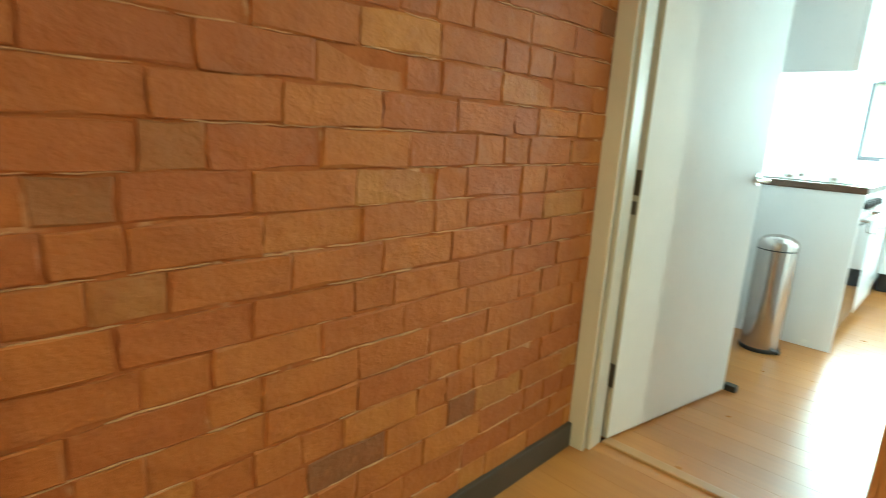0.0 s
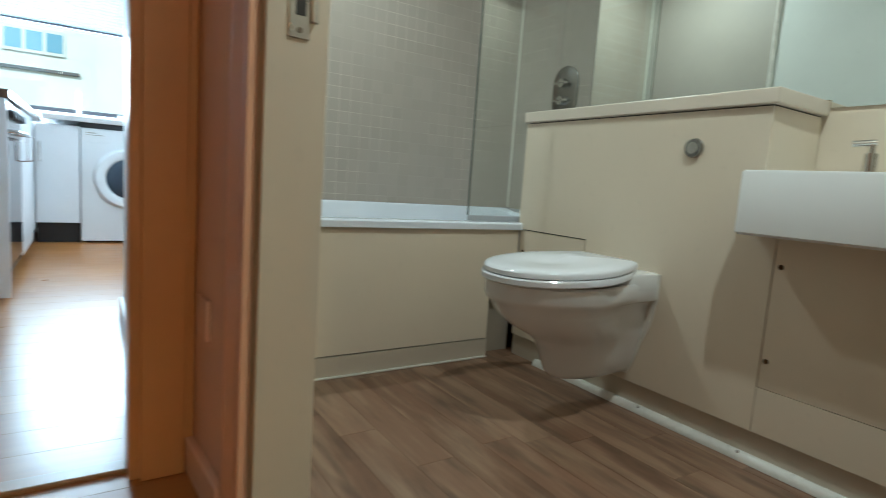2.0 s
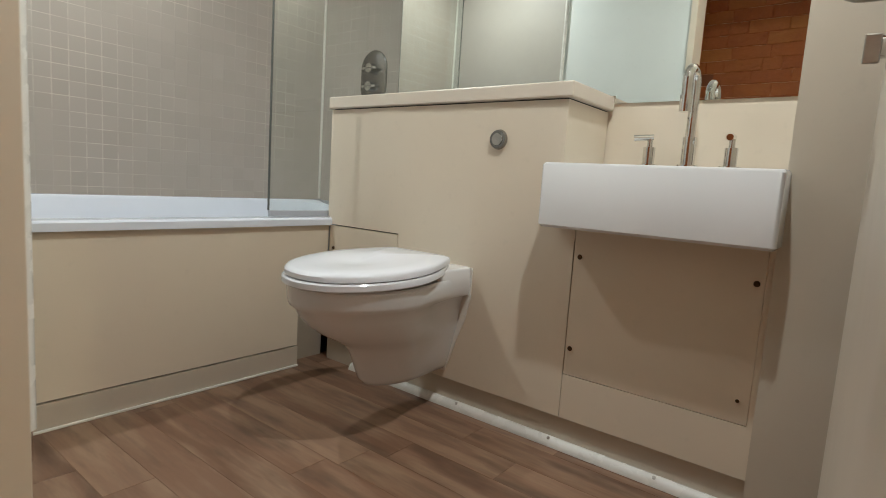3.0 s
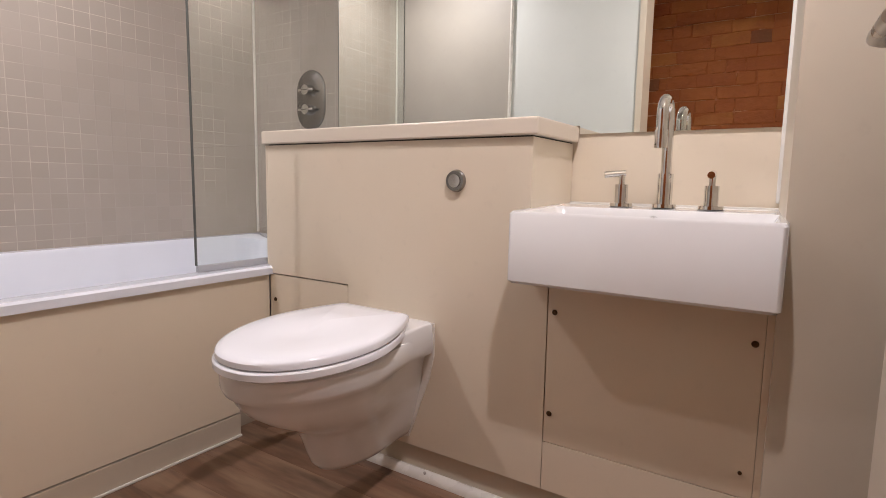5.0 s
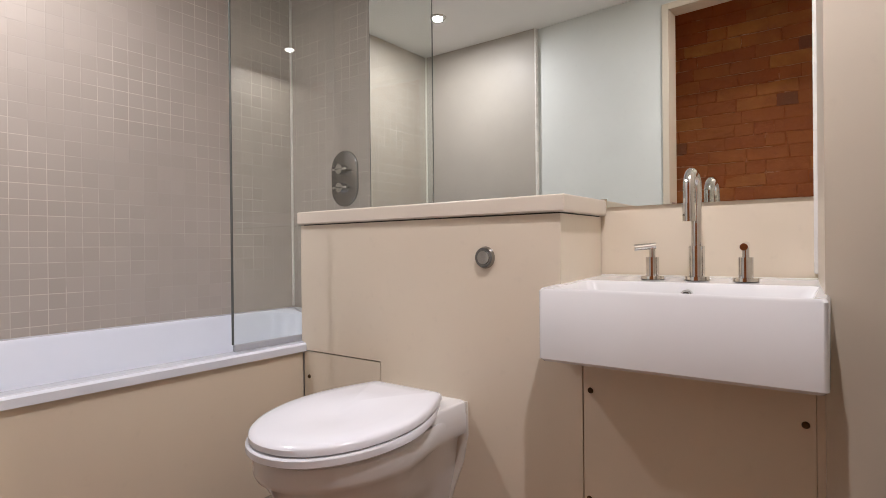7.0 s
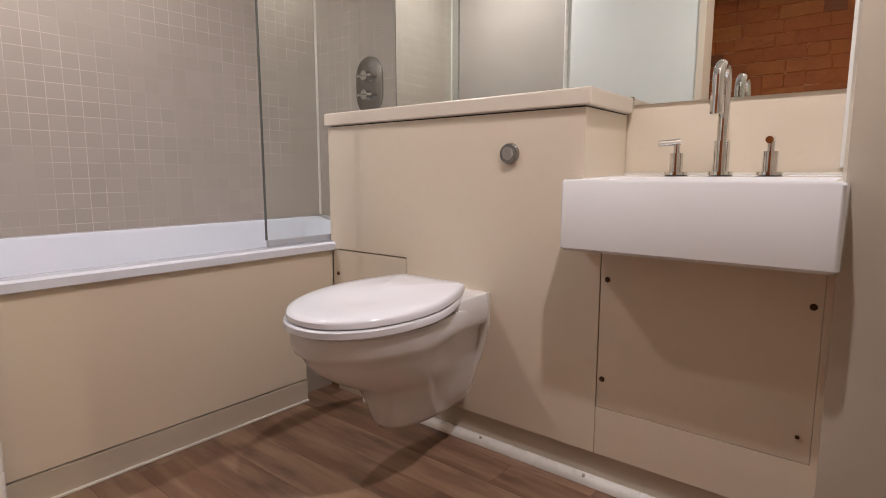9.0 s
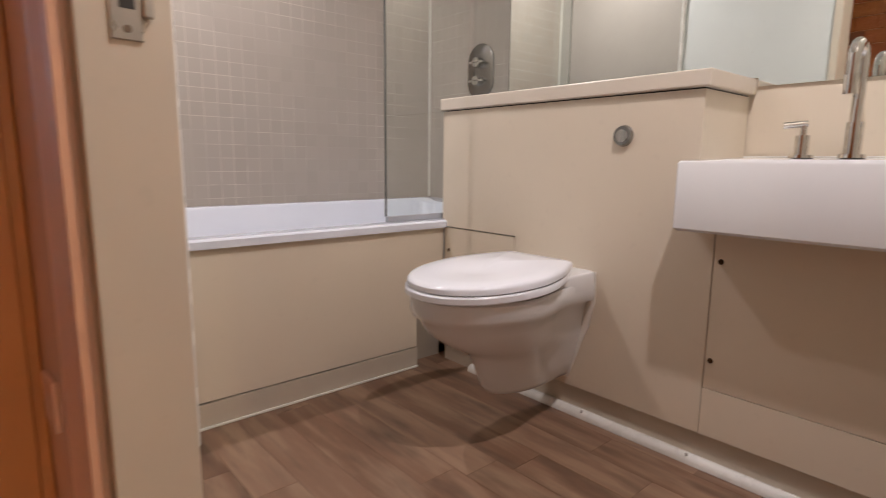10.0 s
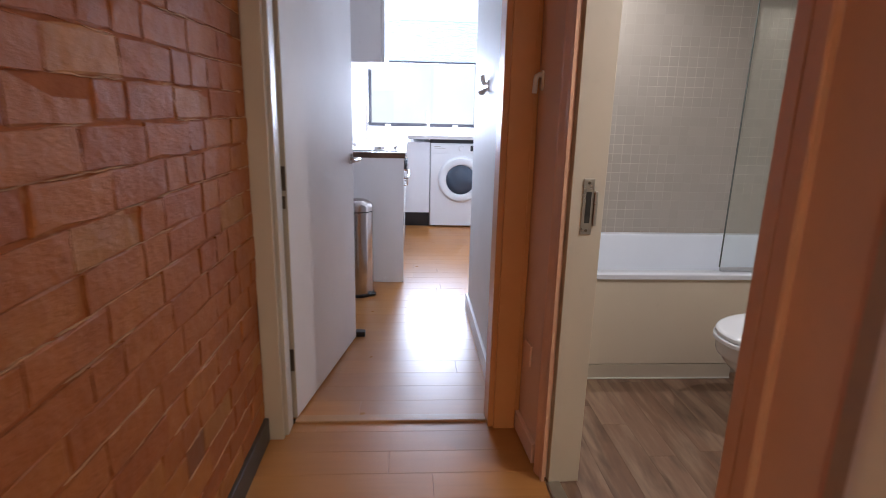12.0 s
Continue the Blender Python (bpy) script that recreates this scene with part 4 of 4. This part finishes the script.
part("marking", boxes((WX0 + 0.035, WX0 + 0.10, WY - 0.0055, WY - 0.0045, 0.828, 0.836), (WX0 + 0.035, WX0 + 0.15, WY - 0.0055, WY - 0.0045, 0.814, 0.819)), SATIN, wm, "small grey printed bars")
part("display", boxes((WX1 - 0.19, WX1 - 0.06, WY - 0.004, WY, 0.79, 0.848), bevel=0.002), BLACKGLASS, wm, "dark display")
part("dial", cyl(bmesh.new(), (1.035, WY, 0.818), (1.035, WY - 0.028, 0.818), 0.027, 0.024), APPLIANCE, wm, smooth=True)
cx, cz = 1.035, 0.50
bm = bmesh.new()
prof = [(0.235, 0.0), (0.232, -0.018), (0.215, -0.036), (0.180, -0.040), (0.158, -0.030), (0.150, -0.012)]
loft(bm, [[(cx + r * math.cos(t), WY + d, cz + r * math.sin(t)) for t in (2 * math.pi * k / 48 for k in range(48))] for r, d in prof], False, False)
ringdoor = part("door_ring", bm, APPLIANCE, wm, "round white door ring", smooth=True)
bm = bmesh.new()
loft(bm, [[(cx + r * math.cos(t), WY + d, cz + r * math.sin(t)) for t in (2 * math.pi * k / 40 for k in range(40))] for r, d in ((0.155, -0.012), (0.13, -0.028), (0.09, -0.038), (0.04, -0.042))], False, True)
part("door_glass", bm, DARKGLASS, ringdoor, "dark bulging door glass", smooth=True)
part("door_handle", boxes((cx + 0.155, cx + 0.20, WY - 0.055, WY - 0.036, cz + 0.02, cz + 0.13), bevel=0.006), APPLIANCE, ringdoor)

wc = thing("wall_cupboard", (0.1, 5.1, 1.47), "pale grey wall cupboard above the hob", "cabinet")
part("body", boxes((KX0, 0.335, 4.65, 5.25, 1.47, 2.20)), UNIT, wc)
part("door", boxes((0.337, 0.356, 4.652, 5.248, 1.472, 2.198), bevel=0.002), UNIT, wc)
hood = thing("extractor_hood", (0.1, 5.4, 1.5), "slim white extractor hood beside the cupboard", "hood")
bm = bmesh.new()
loft(bm, [[(KX0, y, 1.54), (0.30, y, 1.54), (0.33, y, 1.555), (0.33, y, 1.585), (0.1, y, 1.70), (KX0, y, 1.70)] for y in (5.26, 5.86)])
part("canopy", bm, STEEL, hood)

bin_ = thing("pedal_bin", (0.20, 4.53, 0), "tall brushed steel pedal bin with domed lid", "bin")
cxb, cyb, rb = 0.186, 4.54, 0.096
circ = lambda r, z: [(cxb + r * math.cos(t), cyb + r * math.sin(t), z) for t in (2 * math.pi * k / 48 for k in range(48))]
part("drum", loft(bmesh.new(), [circ(rb, 0.022), circ(rb, 0.30), circ(rb, 0.556)]), STEEL, bin_, smooth=True)
part("base_ring", loft(bmesh.new(), [circ(rb + 0.004, 0.0), circ(rb + 0.004, 0.018), circ(rb, 0.022)]), BLACK, bin_, "black plastic base", smooth=True)
part("collar", loft(bmesh.new(), [circ(rb + 0.001, 0.556), circ(rb + 0.001, 0.562)]), BLACK, bin_, "black collar", smooth=True)
part("lid", loft(bmesh.new(), [circ(rb + 0.002, 0.562), circ(rb + 0.002, 0.585)] + [circ((rb + 0.002) * math.cos(a), 0.585 + 0.052 * math.sin(a)) for a in (radians(12 * k) for k in range(1, 8))]), STEEL, bin_, "domed brushed steel lid", smooth=True)
part("pedal", boxes((cxb + 0.075, cxb + 0.115, cyb - 0.075, cyb - 0.035, 0.008, 0.024), bevel=0.005), BLACK, bin_, "black pedal")

win = thing("window_1", (0.655, KY1, WIN[2]), "dark framed kitchen window with bright daylight", "window", kind="structure")
f0, f1 = KY1 + 0.04, KY1 + 0.10
x0, x1, z0, z1 = WIN
part("window_frame", boxes((x0, x0 + 0.035, f0, f1, z0, z1), (x1 - 0.035, x1, f0, f1, z0, z1), (x0 + 0.035, x1 - 0.035, f0, f1, z0, z0 + 0.04), (x0 + 0.035, x1 - 0.035, f0, f1, z1 - 0.04, z1), bevel=0.003), FRAMEDARK, win)
part("window_sill", boxes((x0, x1, KY1 - 0.02, f0, z0 - 0.02, z0 + 0.004), bevel=0.003), TRIM, win, "white sill")
wp = part("pane", boxes((x0 + 0.035, x1 - 0.035, f0 + 0.025, f0 + 0.031, z0 + 0.04, z1 - 0.04)), GLASS, win)
wp.visible_shadow = False
for x in (x0 + 0.22, x1 - 0.25):
    part("catch", boxes((x - 0.03, x + 0.03, f0 - 0.012, f0, z0 + 0.008, z0 + 0.03), bevel=0.004), TRIM, win, "small pale window catch")
tapk = thing("kitchen_tap", (0.71, 7.25, 0.943), "slim pale kitchen tap in front of the window", "tap")
part("stem", tube(bmesh.new(), [(0.71, 7.25, 0.943), (0.71, 7.25, 1.0), (0.71, 7.25, 1.08), (0.71, 7.245, 1.17)], 0.012), TRIM, tapk, smooth=True)
part("base", cyl(bmesh.new(), (0.71, 7.25, 0.943), (0.71, 7.25, 0.965), 0.022), CHROME, tapk, smooth=True)
rod = thing("roll_holder", (0.03, 7.30, 1.05), "slim grey upright holder beside the window", "holder")
part("upright", boxes((0.015, 0.045, 7.30, 7.33, 0.943, 1.56), bevel=0.006), STEEL, rod)
blind = thing("window_blind", (0.655, KY1, 2.1), "pale blue pleated blind drawn half down", "blind")
bm = bmesh.new()
n = 34
zs = [2.12 - (2.12 - 1.70) * k / n for k in range(n + 1)]
front = [(7.365 - (0.006 if k % 2 else 0.0), z) for k, z in enumerate(zs)]
back = [(y + 0.003, z) for y, z in reversed(front)]
loft(bm, [[(x, y, z) for y, z in front + back] for x in (0.20, 1.29)])
part("fabric", bm, BLIND, blind)
part("bottom_rail", boxes((0.20, 1.29, 7.352, 7.372, 1.682, 1.70), bevel=0.004), FRAMEDARK, blind, "dark bottom rail")
part("head_rail", boxes((0.20, 1.29, 7.345, 7.378, 2.12, 2.15), bevel=0.003), TRIM, blind)

# ---- outside ----
structure("ground", boxes((-400, 400, KY1 + 0.16, 800, -3.2, -3.0)), GROUND, "grey paved ground outside the window", "ground")
house = thing("house", (0, 21, -3.0), "white rendered terrace house opposite the window", "house")
part("wall", boxes((-16, 18, 21, 27, -3.0, 9.6)), RENDERW, house)
bm = bmesh.new()
loft(bm, [[(x, 20.7, 9.6), (x, 24, 12.0), (x, 27.3, 9.6)] for x in (-16.3, 18.3)])
part("roof", bm, ROOFT, house)
for zz in (3.38, 6.18):
    for k in range(9):
        xx = -14.75 + 3.4 * k
        w = part("window", boxes((xx, xx + 1.42, 20.93, 21.0, zz, zz + 0.68), bevel=0.02), TRIM, house, "white framed window")
        for i in range(3):
            px = xx + 0.07 + 0.46 * i
            part("pane", boxes((px, px + 0.365, 20.915, 20.93, zz + 0.09, zz + 0.59)), FARGLASS, w)
part("string_course", boxes((-16, 0.6, 20.88, 21, 2.92, 3.0)), ROOFT, house, "grey ledge below the windows")

# ---- planks ----


def shared(name, bm, material):
    me = bpy.data.meshes.new(name)
    bm.to_mesh(me)
    bm.free()
    me.materials.append(material)
    return me


def plank_floor(parent, x0, x1, y0, y1, width, length, along, material, rng, shift=0.37):
    """Lay planks on a floor, each an object that shares one mesh a size."""
    cache = {}
    a0, a1, b0, b1 = (x0, x1, y0, y1) if along == "x" else (y0, y1, x0, x1)
    row, b = 0, b0
    while b < b1 - 0.01:
        bw = min(width, b1 - b)
        a = a0 - rng.random() * length * 0.9
        while a < a1:
            s, e = max(a, a0), min(a + length, a1)
            if e - s > 0.02:
                key = (round(e - s, 3), round(bw, 3))
                if key not in cache:
                    g = 0.0003
                    dims = (g, key[0] - g, g, key[1] - g) if along == "x" else (g, key[1] - g, g, key[0] - g)
                    cache[key] = shared("plank", boxes((*dims, -0.006, 0.0), bevel=0.0005), material)
                ob = new("plank", cache[key])
                ob.parent = parent
                ob.location = (s, b, 0) if along == "x" else (b, s, 0)
            a += length
        b += width
        row += 1


rng = random.Random(5)
plank_floor(floor_hall, -0.012, 1.30, -1.6, 1.54, 0.125, 1.2, "x", LAMINATE, rng)
plank_floor(floor_hall, -0.012, 0.979, 1.54, 2.976, 0.125, 1.2, "x", LAMINATE, rng)
plank_floor(floor_kitchen, KX0, 0.886, 3.02, 4.27, 0.125, 1.2, "x", LAMINATE, rng)
plank_floor(floor_kitchen, KX0, KX1, 4.27, KY1, 0.125, 1.2, "x", LAMINATE, rng)
plank_floor(floor_bath, 0.98, WX, 1.54, BF + 0.06, 0.102, 0.92, "y", VINYL, rng)

# ---- bricks ----
rng = random.Random(11)
wall_b = bpy.data.objects["wall_brick_backing"]
COURSE, JT = 0.0765, 0.006
sizes, rest = {}, []
z, row = 0.012, 0
while z < HALL_TOP - 0.02:
    y = -1.6 - rng.random() * 0.2
    run = 0
    while y < 2.885:
        long = rng.random() < (0.62 if run < 3 else 0.3)
        run = run + 1 if long else 0
        ln = rng.choice((0.205, 0.21, 0.215)) if long else rng.choice((0.098, 0.102, 0.106))
        s, e = max(y, -1.6), min(y + ln, 2.884)
        if e - s > 0.03:
            proud = rng.uniform(-0.001, 0.003)
            rest.append((s, round(e - s, 3), z, proud))
        y += ln + JT
    z += COURSE
    row += 1


def brick_mesh(ln, seed):
    """A worn brick, its face towards +x, with uneven edges."""
    r = random.Random(seed)
    ht = COURSE - JT
    j = lambda a: r.uniform(-a, a)
    k = 3 if ln > 0.15 else 2
    edge = [(ln * i / k, 0.0) for i in range(k)] + [(ln, 0.0), (ln, ht / 2), (ln, ht)] + [(ln * i / k, ht) for i in range(k - 1, 0, -1)] + [(0.0, ht), (0.0, ht / 2)]
    i = r.uniform(0.001, 0.004)
    inner = lambda a, lim: i if a <= 0 else (lim - i if a >= lim else a)
    back = [(-0.016, y, z) for y, z in edge]
    mid = [(-0.0022 + j(0.0012), y + j(0.0045), z + j(0.0042)) for y, z in edge]
    face = [(j(0.0014), inner(y, ln) + j(0.003), inner(z, ht) + j(0.003)) for y, z in edge]
    return loft(bmesh.new(), [back, mid, face], False, True)


# broken mortar strips a little proud in bed joints; pale colour paints caught light
beads, bead_faces = [], []
for c in range(1, row):
    zc, y = 0.012 + c * COURSE - JT / 2, -1.6 + rng.random() * 0.1
    while y < 2.86:
        e = min(y + rng.uniform(0.05, 0.32), 2.88)
        if rng.random() < 0.72:
            n, o = max(2, int((e - y) / 0.02)), len(beads)
            for i in range(n + 1):
                yy, th = y + (e - y) * i / n, rng.uniform(0.0010, 0.0026) * (0.3 if i in (0, n) else 1.0)
                dz, out = rng.uniform(-0.0016, 0.0016), rng.uniform(-0.0006, 0.0022)
                beads += [(-0.006, yy, zc + dz - th), (out, yy, zc + dz - th * 0.6), (out, yy, zc + dz + th * 0.6), (-0.006, yy, zc + dz + th)]
            for i in range(n):
                for k in range(3):
                    q = o + 4 * i + k
                    bead_faces.append([q, q + 4, q + 5, q + 1])
        y = e + rng.uniform(0.0, 0.08)
me = bpy.data.meshes.new("bed_joints")
me.from_pydata(beads, [], bead_faces)
me.materials.append(LITMORTAR)
ob = new("bed_joints", me)
ob.parent = wall_b
tagged(ob, "thin mortar strips in the bed joints, caught light as pale colour", "", kind="stuff")

near = [b for b in rest if 1.05 < b[0] < 2.9 and 0.09 < b[2] < 1.42][:300]
others = [b for b in rest if b not in near]
for k, (s, ln, z, proud) in enumerate(near):
    key = (ln, k % 4)
    if key not in sizes:
        sizes[key] = shared("brick", brick_mesh(ln, hash(key[1]) + int(ln * 1000)), BRICK)
    ob = new("brick", sizes[key])
    ob.parent = wall_b
    ob.location = (proud, s, z)
    ob.rotation_euler = (rng.uniform(-0.012, 0.012), rng.uniform(-0.03, 0.03), rng.uniform(-0.012, 0.012))
verts, faces = [], []
for k, (s, ln, z, proud) in enumerate(others):
    bm = brick_mesh(ln, k)
    o = len(verts)
    bm.verts.index_update()
    verts += [(v.co.x + proud, v.co.y + s, v.co.z + z) for v in bm.verts]
    faces += [[v.index + o for v in f.verts] for f in bm.faces]
    bm.free()
me = bpy.data.meshes.new("bricks_rest")
me.from_pydata(verts, [], faces)
me.materials.append(BRICKS)
ob = new("bricks_rest", me)
ob.parent = wall_b
tagged(ob, "orange red worn bricks of the hall wall", "", kind="stuff")

# ---- mosaic tiles round the bath ----
PITCH, GAP, PROUD = 0.052, 0.0024, 0.0004


def tile_ring(u0, u1, z0, z1, d):
    return [(u0 + d, z0 + d), (u1 - d, z0 + d), (u1 - d, z1 - d), (u0 + d, z1 - d)]


def tile_wall(parent, u_lo, u_hi, u_line, to_world, near_u):
    """Tiles of one wall; to_world turns (along, out, up) into a place, near_u bounds the single pieces."""
    spots = []
    first = math.floor((u_lo - u_line) / PITCH)
    for i in range(first, math.ceil((u_hi - u_line) / PITCH)):
        for k in range(-11, 19):
            u0, z0 = u_line + i * PITCH + GAP / 2, 1.03 + k * PITCH + GAP / 2
            u1, z1 = min(u0 + PITCH - GAP, u_hi), min(z0 + PITCH - GAP, BATH_TOP - 0.001)
            u0, z0 = max(u0, u_lo), max(z0, RIM - 0.02)
            if u1 - u0 > 0.004 and z1 - z0 > 0.004:
                spots.append((u0, u1, z0, z1))
    single = [q for q in spots if near_u[0] < q[0] < near_u[1] and 0.5 < q[2] < 1.45][:300]
    chosen = set(single)
    cache = {}

    def corners(u0, u1, z0, z1):
        return [[to_world(u, out, z) for u, z in tile_ring(u0, u1, z0, z1, d)] for d, out in ((0.0, 0.0), (0.0, PROUD - 0.00015), (0.00015, PROUD))]

    origin = Vector(to_world(0, 0, 0))
    for u0, u1, z0, z1 in single:
        key = (round(u1 - u0, 4), round(z1 - z0, 4))
        if key not in cache:
            rings = [[tuple(Vector(p) - origin) for p in ring] for ring in corners(0, key[0], 0, key[1])]
            bm = loft(bmesh.new(), rings, False, True)
            bmesh.ops.recalc_face_normals(bm, faces=bm.faces)
            cache[key] = shared("tile", bm, TILE)
        ob = new("tile", cache[key])
        ob.parent = parent
        ob.location = to_world(u0, 0, z0)
    verts, faces = [], []
    for q in spots:
        if q in chosen:
            continue
        o = len(verts)
        for ring in corners(*q):
            verts += ring
        for r in (0, 4):
            faces += [[o + r + i, o + r + (i + 1) % 4, o + r + 4 + (i + 1) % 4, o + r + 4 + i] for i in range(4)]
        faces.append([o + 8, o + 9, o + 10, o + 11])
    me = bpy.data.meshes.new("tiles_rest")
    me.from_pydata(verts, [], faces)
    me.materials.append(TILES)
    ob = new("tiles_rest", me)
    ob.parent = parent
    tagged(ob, "small beige square tiles of the bathroom wall", "", kind="stuff")


tile_wall(bpy.data.objects["wall_bath_north_tiled"], 1.052, WX - 0.002, 1.853, lambda u, out, z: (u, TY - out, z), (1.75, 2.60))
tile_wall(bpy.data.objects["wall_bath_east_tiled"], 3.266, TY - 0.002, 3.266, lambda u, out, z: (WX - out, u, z), (3.27, 4.05))
